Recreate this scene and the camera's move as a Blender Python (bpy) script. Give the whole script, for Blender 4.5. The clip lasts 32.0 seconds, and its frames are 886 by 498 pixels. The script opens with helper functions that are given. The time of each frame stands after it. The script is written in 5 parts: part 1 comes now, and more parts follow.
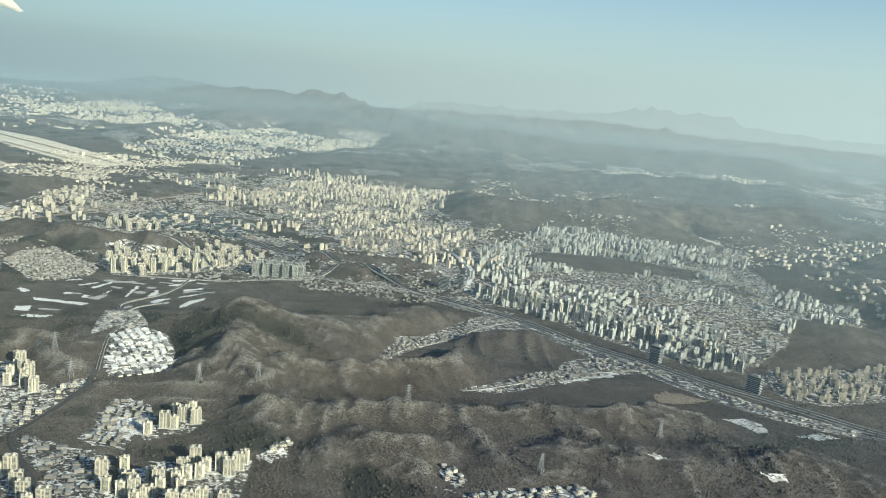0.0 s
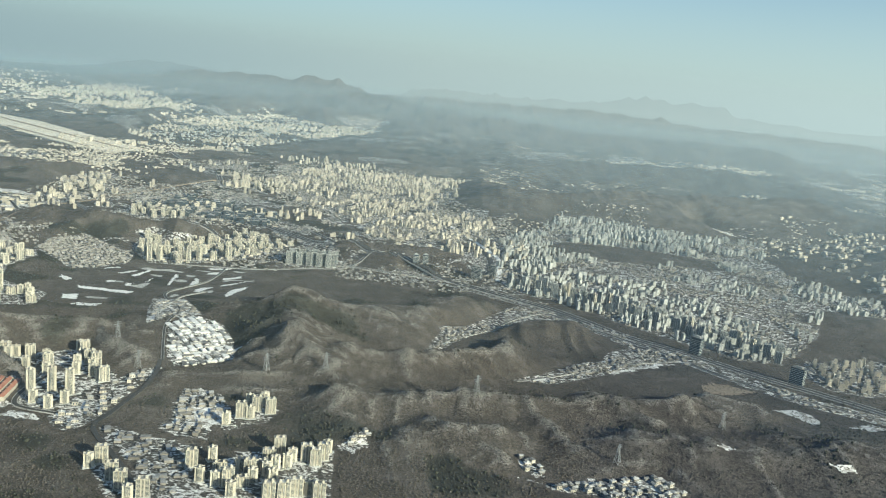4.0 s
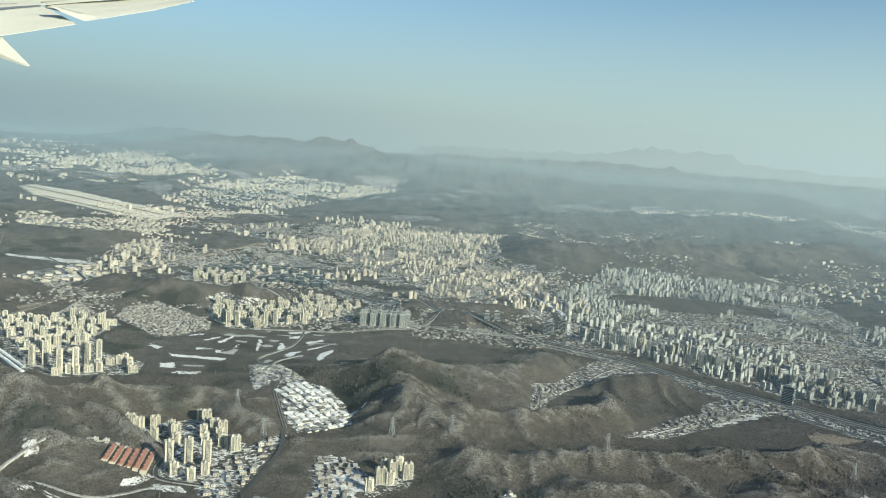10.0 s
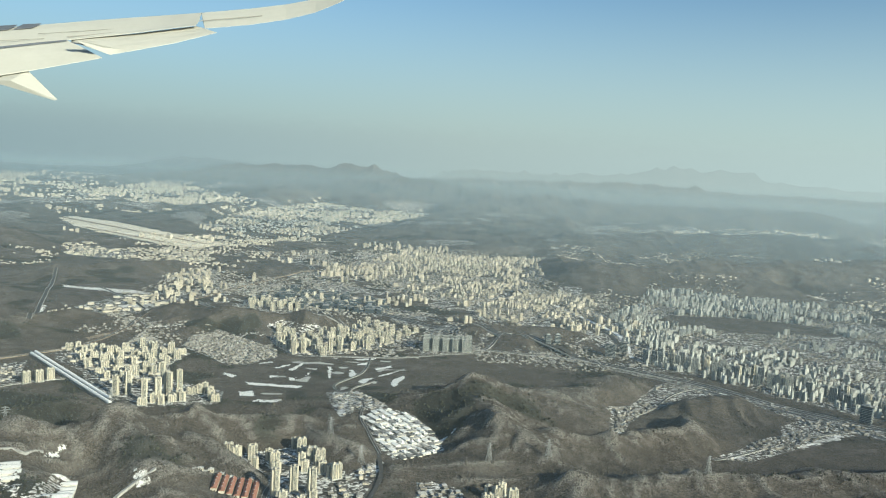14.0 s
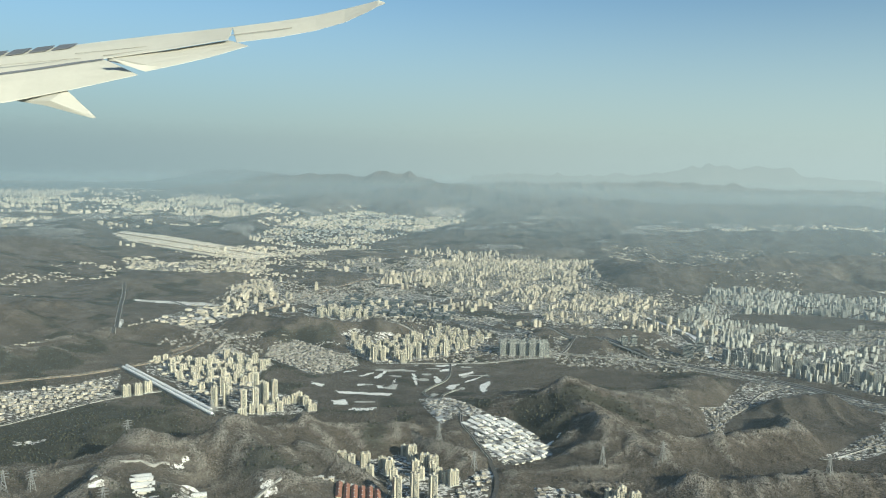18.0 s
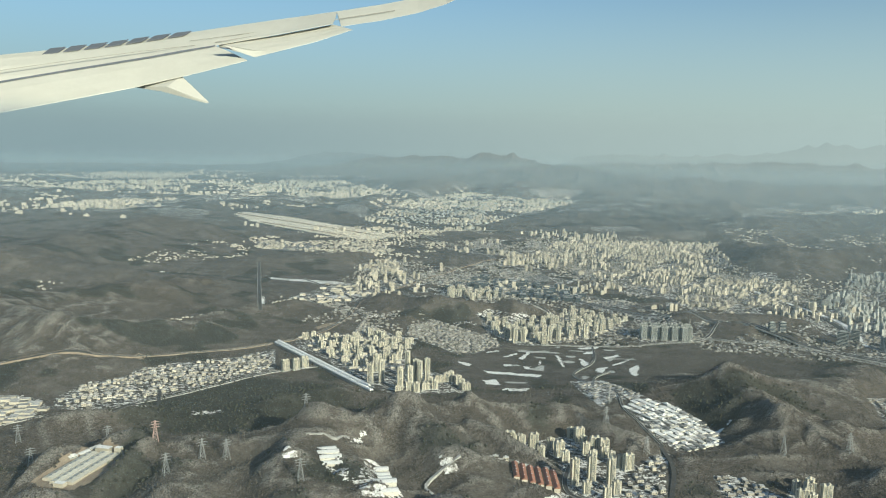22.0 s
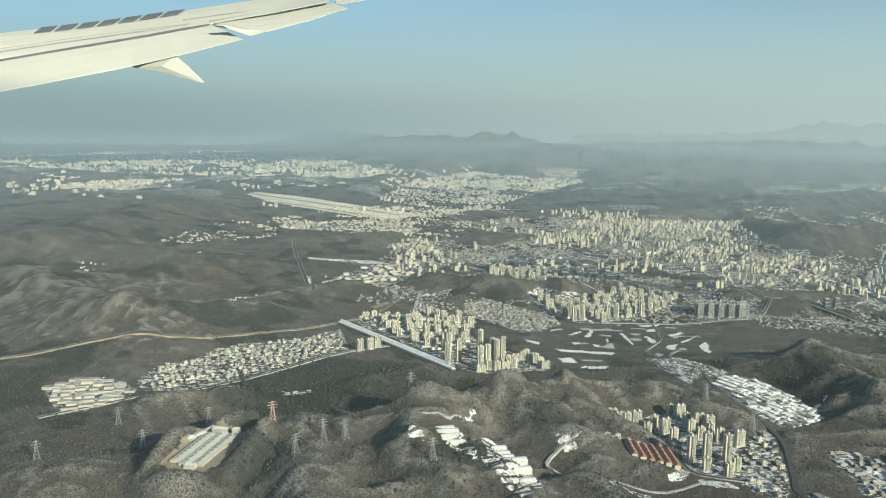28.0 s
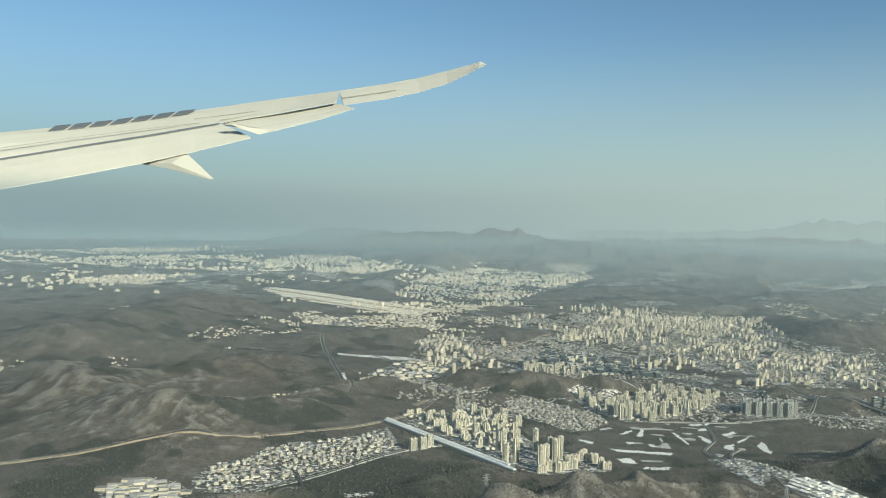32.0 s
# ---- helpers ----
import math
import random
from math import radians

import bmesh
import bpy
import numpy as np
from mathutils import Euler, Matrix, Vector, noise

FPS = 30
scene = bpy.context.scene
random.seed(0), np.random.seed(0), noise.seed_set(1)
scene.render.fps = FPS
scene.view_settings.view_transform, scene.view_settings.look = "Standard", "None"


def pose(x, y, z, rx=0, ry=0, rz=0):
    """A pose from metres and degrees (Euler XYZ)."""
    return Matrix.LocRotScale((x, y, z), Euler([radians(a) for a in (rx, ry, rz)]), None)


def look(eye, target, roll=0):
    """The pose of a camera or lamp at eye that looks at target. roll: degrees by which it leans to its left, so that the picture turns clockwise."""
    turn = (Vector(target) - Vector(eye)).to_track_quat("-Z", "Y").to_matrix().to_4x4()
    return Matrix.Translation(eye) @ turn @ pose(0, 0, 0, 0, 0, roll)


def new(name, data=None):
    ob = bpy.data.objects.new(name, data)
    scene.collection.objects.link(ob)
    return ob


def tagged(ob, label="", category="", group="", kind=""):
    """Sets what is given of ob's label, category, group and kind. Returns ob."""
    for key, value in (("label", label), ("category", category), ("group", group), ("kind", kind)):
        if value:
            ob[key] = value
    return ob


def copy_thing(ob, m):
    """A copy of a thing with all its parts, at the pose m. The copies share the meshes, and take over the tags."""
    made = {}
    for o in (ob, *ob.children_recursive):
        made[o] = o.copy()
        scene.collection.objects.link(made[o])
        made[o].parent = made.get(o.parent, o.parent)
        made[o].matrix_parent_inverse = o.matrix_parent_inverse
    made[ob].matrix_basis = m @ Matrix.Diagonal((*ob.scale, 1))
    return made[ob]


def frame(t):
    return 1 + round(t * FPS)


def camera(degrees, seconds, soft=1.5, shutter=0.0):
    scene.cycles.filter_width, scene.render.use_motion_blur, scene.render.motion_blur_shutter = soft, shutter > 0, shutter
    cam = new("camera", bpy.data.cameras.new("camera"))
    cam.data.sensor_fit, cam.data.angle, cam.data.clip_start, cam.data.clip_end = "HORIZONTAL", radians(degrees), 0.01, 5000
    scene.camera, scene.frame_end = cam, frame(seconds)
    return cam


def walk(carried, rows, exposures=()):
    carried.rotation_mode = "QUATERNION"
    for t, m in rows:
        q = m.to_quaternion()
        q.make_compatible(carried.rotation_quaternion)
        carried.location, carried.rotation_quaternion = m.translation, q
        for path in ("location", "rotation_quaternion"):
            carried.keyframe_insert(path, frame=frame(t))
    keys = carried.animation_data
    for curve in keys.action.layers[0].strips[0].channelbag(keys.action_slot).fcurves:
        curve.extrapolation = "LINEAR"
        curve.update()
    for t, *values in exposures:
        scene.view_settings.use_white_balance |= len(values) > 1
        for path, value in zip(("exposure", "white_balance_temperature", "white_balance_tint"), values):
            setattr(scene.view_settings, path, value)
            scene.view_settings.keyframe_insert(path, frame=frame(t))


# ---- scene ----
# One unit stands for about seven metres of the real country, so that all of it lies within the lens's reach.
cam = camera(57.77, 32.0, soft=1.1)


def flown(t, x, y, z, yaw, pitch, roll):
    """A row of the flight: place, bearing to the left of +y, tilt up and lean, in degrees."""
    a, p = radians(yaw), radians(pitch)
    way = Vector((-math.sin(a) * math.cos(p), math.cos(a) * math.cos(p), math.sin(p)))
    return t, look((x, y, z), Vector((x, y, z)) + way * 100, roll)


PATH = [
    flown(0.0, 0.00, -0.00, 150.96, -0.172, -10.885, 5.696),
    flown(0.5, -4.83, -0.43, 150.84, -0.219, -10.998, 5.786),
    flown(1.0, -9.70, -0.85, 150.71, -0.291, -11.235, 5.872),
    flown(1.5, -14.57, -1.22, 150.56, -0.450, -11.502, 5.922),
    flown(2.0, -19.40, -1.49, 150.38, -0.659, -11.689, 6.070),
    flown(2.5, -24.18, -1.69, 150.18, -0.900, -11.784, 6.189),
    flown(3.0, -28.87, -1.77, 149.96, -1.107, -11.712, 6.398),
    flown(3.5, -33.52, -1.78, 149.75, -1.257, -11.684, 6.495),
    flown(5.5, -51.93, -1.73, 148.93, -1.053, -11.642, 5.229),
    flown(6.0, -56.51, -1.76, 148.74, -0.850, -10.987, 4.785),
    flown(6.5, -61.11, -1.94, 148.51, -0.705, -10.257, 4.309),
    flown(7.0, -65.69, -2.17, 148.29, -0.594, -9.484, 4.176),
    flown(7.5, -70.28, -2.38, 148.07, -0.599, -8.931, 4.122),
    flown(8.0, -74.88, -2.66, 147.85, -0.588, -8.659, 4.177),
    flown(8.5, -79.50, -2.97, 147.63, -0.622, -8.503, 4.124),
    flown(9.0, -84.11, -3.18, 147.45, -0.651, -8.241, 4.194),
    flown(9.5, -88.71, -3.39, 147.29, -0.712, -7.921, 4.347),
    flown(10.0, -93.26, -3.77, 147.12, -0.697, -7.816, 4.407),
    flown(10.5, -97.80, -4.25, 146.94, -0.592, -7.828, 4.375),
    flown(11.0, -102.35, -4.75, 146.75, -0.463, -7.956, 4.194),
    flown(11.5, -106.89, -5.12, 146.56, -0.321, -7.907, 4.017),
    flown(12.0, -111.43, -5.38, 146.37, -0.193, -7.777, 3.883),
    flown(12.5, -115.92, -5.49, 146.20, 0.009, -7.438, 3.844),
    flown(13.0, -120.36, -5.51, 146.00, 0.169, -7.112, 3.709),
    flown(13.5, -124.78, -5.53, 145.80, 0.380, -6.694, 3.429),
    flown(14.0, -129.22, -5.58, 145.60, 0.553, -6.201, 3.226),
    flown(14.5, -133.71, -5.69, 145.40, 0.643, -5.833, 3.063),
    flown(16.5, -151.91, -6.38, 144.78, 1.353, -5.786, 2.423),
    flown(17.0, -156.45, -6.58, 144.66, 1.845, -5.825, 1.994),
    flown(17.5, -160.99, -6.86, 144.49, 2.324, -5.936, 1.629),
    flown(18.0, -165.49, -7.09, 144.32, 2.607, -5.916, 1.405),
    flown(18.5, -169.99, -7.23, 144.15, 2.997, -5.712, 1.229),
    flown(19.0, -174.50, -7.25, 143.94, 4.094, -5.328, 1.165),
    flown(19.5, -179.01, -7.24, 143.65, 6.183, -5.107, 1.162),
    flown(20.0, -183.51, -7.22, 143.29, 8.756, -5.255, 1.198),
    flown(20.5, -187.96, -7.22, 142.91, 10.654, -5.680, 1.127),
    flown(21.0, -192.37, -7.24, 142.58, 11.141, -6.240, 1.021),
    flown(21.5, -196.71, -7.31, 142.31, 10.457, -6.893, 0.939),
    flown(22.0, -201.01, -7.50, 142.09, 9.320, -7.337, 1.054),
    flown(22.5, -205.29, -7.80, 141.90, 8.271, -7.627, 1.214),
    flown(23.0, -209.59, -8.15, 141.74, 7.326, -7.913, 1.418),
    flown(23.5, -213.90, -8.57, 141.59, 6.451, -8.161, 1.481),
    flown(24.0, -218.23, -9.04, 141.38, 5.839, -8.441, 1.332),
    flown(24.5, -222.58, -9.48, 141.15, 5.731, -8.754, 1.060),
    flown(25.0, -226.99, -9.88, 140.90, 6.059, -9.196, 0.807),
    flown(25.5, -231.42, -10.22, 140.64, 6.436, -9.465, 0.694),
    flown(27.5, -249.16, -11.28, 139.68, 7.643, -9.066, 0.961),
    flown(28.0, -253.54, -11.61, 139.44, 8.454, -8.746, 0.851),
    flown(28.5, -257.88, -11.96, 139.24, 9.062, -8.194, 0.640),
    flown(29.0, -262.17, -12.32, 139.11, 9.149, -7.259, 0.379),
    flown(29.5, -266.44, -12.70, 139.02, 8.933, -6.216, 0.153),
    flown(30.0, -270.72, -13.08, 138.95, 8.783, -5.051, 0.073),
    flown(30.5, -275.00, -13.47, 138.86, 8.767, -4.117, 0.082),
    flown(31.0, -279.30, -13.85, 138.78, 8.822, -3.317, 0.338),
    flown(31.5, -283.64, -14.23, 138.73, 8.670, -2.619, 0.711),
    flown(32.0, -287.99, -14.61, 138.69, 8.400, -1.930, 1.041),
]
walk(cam, PATH, [(0.0, 0.68, 5800.0, -5.5), (9.0, 0.58, 5750.0, -5.5), (18.0, 0.54, 5850.0, -5.5), (20.5, 0.44, 5850.0, -5.5), (25.0, 0.50, 5900.0, -5.5), (28.5, 0.52, 5900.0, -5.5), (32.0, 0.44, 5950.0, -5.5)])

# ---- world, sun and exposure ----
SUN_WAY = Vector((0.66, -0.60, 0.37)).normalized()
world = bpy.data.worlds.new("world")
scene.world = world
world.use_nodes = True
wn = world.node_tree.nodes
wl = world.node_tree.links
sky = wn.new("ShaderNodeTexSky")
sky.sky_type = "NISHITA"
sky.sun_disc = False
sky.sun_elevation = math.asin(SUN_WAY.z)
sky.sun_rotation = math.atan2(SUN_WAY.x, SUN_WAY.y)
sky.altitude = 900.0
sky.air_density = 1.0
sky.dust_density = 1.2
sky.ozone_density = 2.0
wl.new(sky.outputs["Color"], wn["Background"].inputs["Color"])
wn["Background"].inputs["Strength"].default_value = 0.08
sun = new("sun", bpy.data.lights.new("sun", "SUN"))
sun.data.energy = 5.0
sun.data.angle = radians(0.5)
sun.data.color = (1.0, 0.86, 0.66)
sun.matrix_world = look(SUN_WAY * 1000, (0, 0, 0))

# ---- materials ----


def material(name, rough=0.9, metal=0.0):
    m = bpy.data.materials.new(name)
    m.use_nodes = True
    b = m.node_tree.nodes["Principled BSDF"]
    b.inputs["Roughness"].default_value = rough
    b.inputs["Metallic"].default_value = metal
    b.inputs["Specular IOR Level"].default_value = 0.25
    return m, m.node_tree.nodes, m.node_tree.links, b


def noise_node(nodes, links, scale, detail=4.0, coord=None, rough=0.6):
    n = nodes.new("ShaderNodeTexNoise")
    n.inputs["Scale"].default_value = scale
    n.inputs["Detail"].default_value = detail
    n.inputs["Roughness"].default_value = rough
    if coord is not None:
        links.new(coord, n.inputs["Vector"])
    return n


def ramp(nodes, links, source, *stops):
    r = nodes.new("ShaderNodeValToRGB")
    e = r.color_ramp.elements
    while len(e) < len(stops):
        e.new(0.5)
    for k, (at, colour) in zip(e, stops):
        k.position = at
        k.color = (*colour, 1.0) if isinstance(colour, tuple) else (colour, colour, colour, 1.0)
    links.new(source, r.inputs["Fac"])
    return r.outputs["Color"]


def mixed(nodes, links, fac, a, b):
    m = nodes.new("ShaderNodeMix")
    m.data_type = "RGBA"
    for value, key in ((fac, 0), (a, 6), (b, 7)):
        if isinstance(value, tuple):
            m.inputs[key].default_value = (*value, 1.0)
        elif isinstance(value, float):
            m.inputs[key].default_value = value
        else:
            links.new(value, m.inputs[key])
    return m.outputs[2]


def sums(nodes, links, op, a, b):
    m = nodes.new("ShaderNodeMath")
    m.operation = op
    m.use_clamp = True
    for value, key in ((a, 0), (b, 1)):
        if isinstance(value, float):
            m.inputs[key].default_value = value
        else:
            links.new(value, m.inputs[key])
    return m.outputs[0]


def bumped(nodes, links, bsdf, height, strength, distance):
    b = nodes.new("ShaderNodeBump")
    b.inputs["Strength"].default_value = strength
    b.inputs["Distance"].default_value = distance
    links.new(height, b.inputs["Height"])
    links.new(b.outputs["Normal"], bsdf.inputs["Normal"])


def plain(name, a, b, scale, rough=0.9, metal=0.0, per_piece=0.0, bump=0.0):
    """Two tones mottled at two scales, with a shift from piece to piece."""
    m, n, l, bsdf = material(name, rough, metal)
    pos = n.new("ShaderNodeNewGeometry")
    big = noise_node(n, l, scale, 3.0, pos.outputs["Position"])
    fine = noise_node(n, l, scale * 9.0, 3.0, pos.outputs["Position"])
    both = mixed(n, l, 0.4, big.outputs["Color"], fine.outputs["Color"])
    colour = ramp(n, l, both, (0.33, a), (0.67, b))
    if per_piece:
        own = n.new("ShaderNodeNewGeometry").outputs["Random Per Island"]
        info = n.new("ShaderNodeObjectInfo").outputs["Random"]
        s = sums(n, l, "FRACT", n_add(n, l, own, info), 0.0)
        dark = ramp(n, l, s, (0.0, 1.0 - per_piece), (1.0, 1.0))
        mul = n.new("ShaderNodeMix")
        mul.data_type, mul.blend_type = "RGBA", "MULTIPLY"
        mul.inputs[0].default_value = 1.0
        l.new(colour, mul.inputs[6])
        l.new(dark, mul.inputs[7])
        colour = mul.outputs[2]
    l.new(colour, bsdf.inputs["Base Color"])
    if bump:
        bumped(n, l, bsdf, fine.outputs["Fac"], 0.6, bump)
    return m


def n_add(n, l, a, b):
    m = n.new("ShaderNodeMath")
    m.operation = "ADD"
    l.new(a, m.inputs[0])
    l.new(b, m.inputs[1])
    return m.outputs[0]


def plot_mosaic(n, l, pos, scale, turn, white=0.52):
    """Small plots of yards, lanes, parked cars and snow, squared off along a street grid."""
    way = n.new("ShaderNodeMapping")
    way.inputs["Rotation"].default_value = (0.0, 0.0, turn)
    way.inputs["Scale"].default_value = (1.0, 1.6, 0.0)
    l.new(pos, way.inputs["Vector"])
    out = []
    for size, give in ((scale, 0.75), (scale * 2.6, 0.9)):
        cells = n.new("ShaderNodeTexVoronoi")
        cells.distance = "CHEBYCHEV"
        cells.inputs["Scale"].default_value = size
        cells.inputs["Randomness"].default_value = give
        l.new(way.outputs[0], cells.inputs["Vector"])
        split = n.new("ShaderNodeSeparateColor")
        l.new(cells.outputs["Color"], split.inputs[0])
        out.append(split.outputs[0])
    both = mixed(n, l, 0.5, out[0], out[1])
    return ramp(n, l, both, (0.0, (0.040, 0.040, 0.040)), (0.30, (0.075, 0.070, 0.064)), (white - 0.06, (0.17, 0.155, 0.135)), (white + 0.03, (0.62, 0.60, 0.56)), (0.85, (0.88, 0.865, 0.82)))


def ground_material():
    m, n, l, bsdf = material("winter_ground", 0.95)
    pos = n.new("ShaderNodeNewGeometry").outputs["Position"]
    kinds = {}
    for key in ("town", "pine", "snow", "crest"):
        a = n.new("ShaderNodeAttribute")
        a.attribute_name = key
        kinds[key] = a.outputs["Fac"]
    broad = noise_node(n, l, 0.02, 4.0, pos)
    mid = noise_node(n, l, 0.11, 5.0, pos)
    fine = noise_node(n, l, 0.9, 4.0, pos, 0.75)
    grain = noise_node(n, l, 2.2, 2.0, pos, 0.7)
    tiny = noise_node(n, l, 1.7, 3.0, pos, 0.8)
    forest = ramp(n, l, mid.outputs["Fac"], (0.3, (0.054, 0.045, 0.037)), (0.7, (0.114, 0.095, 0.079)))
    both = mixed(n, l, 0.5, fine.outputs["Color"], tiny.outputs["Color"])
    speck = sums(n, l, "MULTIPLY", ramp(n, l, both, (0.46, 0.0), (0.60, 1.0)), ramp(n, l, broad.outputs["Fac"], (0.34, 0.22), (0.62, 0.85)))
    forest = mixed(n, l, speck, forest, (0.29, 0.262, 0.228))
    dust = sums(n, l, "MULTIPLY", kinds["crest"], ramp(n, l, both, (0.36, 0.1), (0.56, 1.0)))
    forest = mixed(n, l, dust, forest, (0.46, 0.43, 0.385))
    forest = mixed(n, l, ramp(n, l, grain.outputs["Fac"], (0.48, 0.0), (0.58, 0.85)), forest, (0.022, 0.021, 0.019))
    pine_cover = ramp(n, l, sums(n, l, "ADD", sums(n, l, "MULTIPLY", kinds["pine"], 0.6), sums(n, l, "MULTIPLY", mid.outputs["Fac"], 0.7)), (0.50, 0.0), (0.86, 0.75))
    streak = ramp(n, l, noise_node(n, l, 0.045, 6.0, pos, 0.75).outputs["Fac"], (0.50, 0.0), (0.68, 0.55))
    forest = mixed(n, l, streak, forest, (0.21, 0.19, 0.165))
    forest = mixed(n, l, pine_cover, forest, (0.028, 0.032, 0.026))
    town = plot_mosaic(n, l, pos, 0.38, 0.6, 0.68)
    cover = ramp(n, l, sums(n, l, "ADD", kinds["town"], sums(n, l, "MULTIPLY", fine.outputs["Fac"], 0.3)), (0.55, 0.0), (0.75, 1.0))
    colour = mixed(n, l, cover, forest, town)
    white = ramp(n, l, sums(n, l, "ADD", kinds["snow"], sums(n, l, "MULTIPLY", fine.outputs["Fac"], 0.5)), (0.62, 0.0), (0.80, 1.0))
    colour = mixed(n, l, white, colour, (0.64, 0.62, 0.58))
    l.new(colour, bsdf.inputs["Base Color"])
    bumped(n, l, bsdf, both, 0.9, 1.8)
    return m


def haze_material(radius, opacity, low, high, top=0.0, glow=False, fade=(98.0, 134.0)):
    """Haze tint on a see-through sheet: opacity grows from the ground up to the haze layer's top, thins out above it,
    and is raised to the east to brighten that side.
    """
    m, n, l, bsdf = material("haze", 1.0)
    n.remove(bsdf)
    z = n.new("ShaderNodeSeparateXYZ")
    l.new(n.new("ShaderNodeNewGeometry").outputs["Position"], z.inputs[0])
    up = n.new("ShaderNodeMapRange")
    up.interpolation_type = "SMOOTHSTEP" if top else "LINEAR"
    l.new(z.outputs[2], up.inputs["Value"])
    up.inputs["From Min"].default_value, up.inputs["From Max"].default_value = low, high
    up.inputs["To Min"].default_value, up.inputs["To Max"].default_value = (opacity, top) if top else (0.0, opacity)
    # Raises opacity and glow eastward, to brighten that side.
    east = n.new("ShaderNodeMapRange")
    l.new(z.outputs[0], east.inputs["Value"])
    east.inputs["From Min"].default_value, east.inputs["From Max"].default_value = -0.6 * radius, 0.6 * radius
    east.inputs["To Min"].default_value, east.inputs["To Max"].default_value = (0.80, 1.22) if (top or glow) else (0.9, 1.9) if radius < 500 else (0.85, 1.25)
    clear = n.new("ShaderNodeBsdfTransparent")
    # No lamp: these rings emit the haze colour, brighter and paler eastward.
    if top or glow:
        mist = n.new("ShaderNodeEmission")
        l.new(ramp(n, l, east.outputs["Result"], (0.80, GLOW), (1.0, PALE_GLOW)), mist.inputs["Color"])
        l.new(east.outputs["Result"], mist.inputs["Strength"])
    else:
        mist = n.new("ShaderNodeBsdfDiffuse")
        mist.inputs["Color"].default_value = HAZE_TINT
        # Normal forced upward, so every side of the ring takes equal light.
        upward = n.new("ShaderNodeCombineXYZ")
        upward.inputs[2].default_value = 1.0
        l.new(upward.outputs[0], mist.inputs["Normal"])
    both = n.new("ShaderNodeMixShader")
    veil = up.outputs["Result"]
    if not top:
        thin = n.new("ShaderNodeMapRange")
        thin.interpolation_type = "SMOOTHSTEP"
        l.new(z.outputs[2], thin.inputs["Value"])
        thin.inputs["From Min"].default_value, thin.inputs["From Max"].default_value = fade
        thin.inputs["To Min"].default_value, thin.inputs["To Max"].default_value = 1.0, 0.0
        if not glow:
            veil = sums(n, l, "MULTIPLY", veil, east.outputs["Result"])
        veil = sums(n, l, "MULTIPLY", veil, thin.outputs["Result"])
    l.new(veil, both.inputs[0])
    l.new(clear.outputs[0], both.inputs[1])
    l.new(mist.outputs[0], both.inputs[2])
    l.new(both.outputs[0], n["Material Output"].inputs["Surface"])
    return m


HAZE_TINT = (0.455, 0.565, 0.605, 1.0)
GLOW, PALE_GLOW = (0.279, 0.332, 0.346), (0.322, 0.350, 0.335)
GROUND = ground_material()
WALL = plain("pale_concrete", (0.49, 0.445, 0.355), (0.66, 0.605, 0.49), 0.4, 0.85, per_piece=0.35)
WALL_COOL = plain("grey_concrete", (0.40, 0.41, 0.385), (0.57, 0.57, 0.52), 0.4, 0.85, per_piece=0.35)
ROOF = plain("snowy_flat_roof", (0.22, 0.21, 0.195), (0.90, 0.885, 0.84), 0.5, 0.95, per_piece=0.72)
CITY_ROOF = plain("grey_flat_roof", (0.12, 0.118, 0.112), (0.46, 0.45, 0.42), 0.5, 0.9, per_piece=0.6)
SNOW = plain("snow", (0.72, 0.70, 0.66), (0.90, 0.885, 0.85), 0.12, 0.9, bump=0.15)


def thin_snow():
    """Snow with tufts, tracks and bare ground showing through."""
    m, n, l, bsdf = material("thin_snow", 0.92)
    pos = n.new("ShaderNodeNewGeometry").outputs["Position"]
    big, fine = noise_node(n, l, 0.16, 4.0, pos, 0.7), noise_node(n, l, 0.8, 4.0, pos, 0.7)
    white = ramp(n, l, big.outputs["Fac"], (0.3, (0.70, 0.685, 0.65)), (0.7, (0.90, 0.885, 0.85)))
    bare = ramp(n, l, mixed(n, l, 0.55, big.outputs["Color"], fine.outputs["Color"]), (0.44, 0.9), (0.52, 0.0))
    l.new(mixed(n, l, bare, white, (0.17, 0.145, 0.115)), bsdf.inputs["Base Color"])
    bumped(n, l, bsdf, fine.outputs["Fac"], 0.6, 0.3)
    return m


THIN_SNOW = thin_snow()


def mosaic_material(name, scale, turn, white):
    m, n, l, bsdf = material(name, 0.93)
    pos = n.new("ShaderNodeNewGeometry").outputs["Position"]
    l.new(plot_mosaic(n, l, pos, scale, turn, white), bsdf.inputs["Base Color"])
    bumped(n, l, bsdf, noise_node(n, l, 0.9, 4.0, pos).outputs["Fac"], 0.5, 0.3)
    return m


PLOTS = mosaic_material("snowy_yards_and_lanes", 0.50, 0.35, 0.54)
VILLAGE_WALL = plain("weathered_house_walls", (0.22, 0.20, 0.17), (0.46, 0.43, 0.37), 0.6, 0.9, per_piece=0.5)
WHITE_ROOF = plain("white_membrane_roof", (0.84, 0.83, 0.79), (0.92, 0.91, 0.88), 0.2, 0.6)
GLASS = plain("dark_window_glass", (0.035, 0.045, 0.055), (0.07, 0.085, 0.095), 0.5, 0.25)
ASPHALT = plain("asphalt", (0.045, 0.045, 0.047), (0.085, 0.083, 0.08), 0.3, 0.9)
WHITE_PAINT = plain("pale_grey_paint", (0.47, 0.455, 0.40), (0.53, 0.515, 0.46), 0.004, 0.45)
SEAM = plain("seam_shadow", (0.26, 0.25, 0.22), (0.32, 0.31, 0.27), 0.004, 0.6)
GREY_PAINT = plain("grey_paint", (0.10, 0.11, 0.13), (0.13, 0.14, 0.16), 0.004, 0.5)
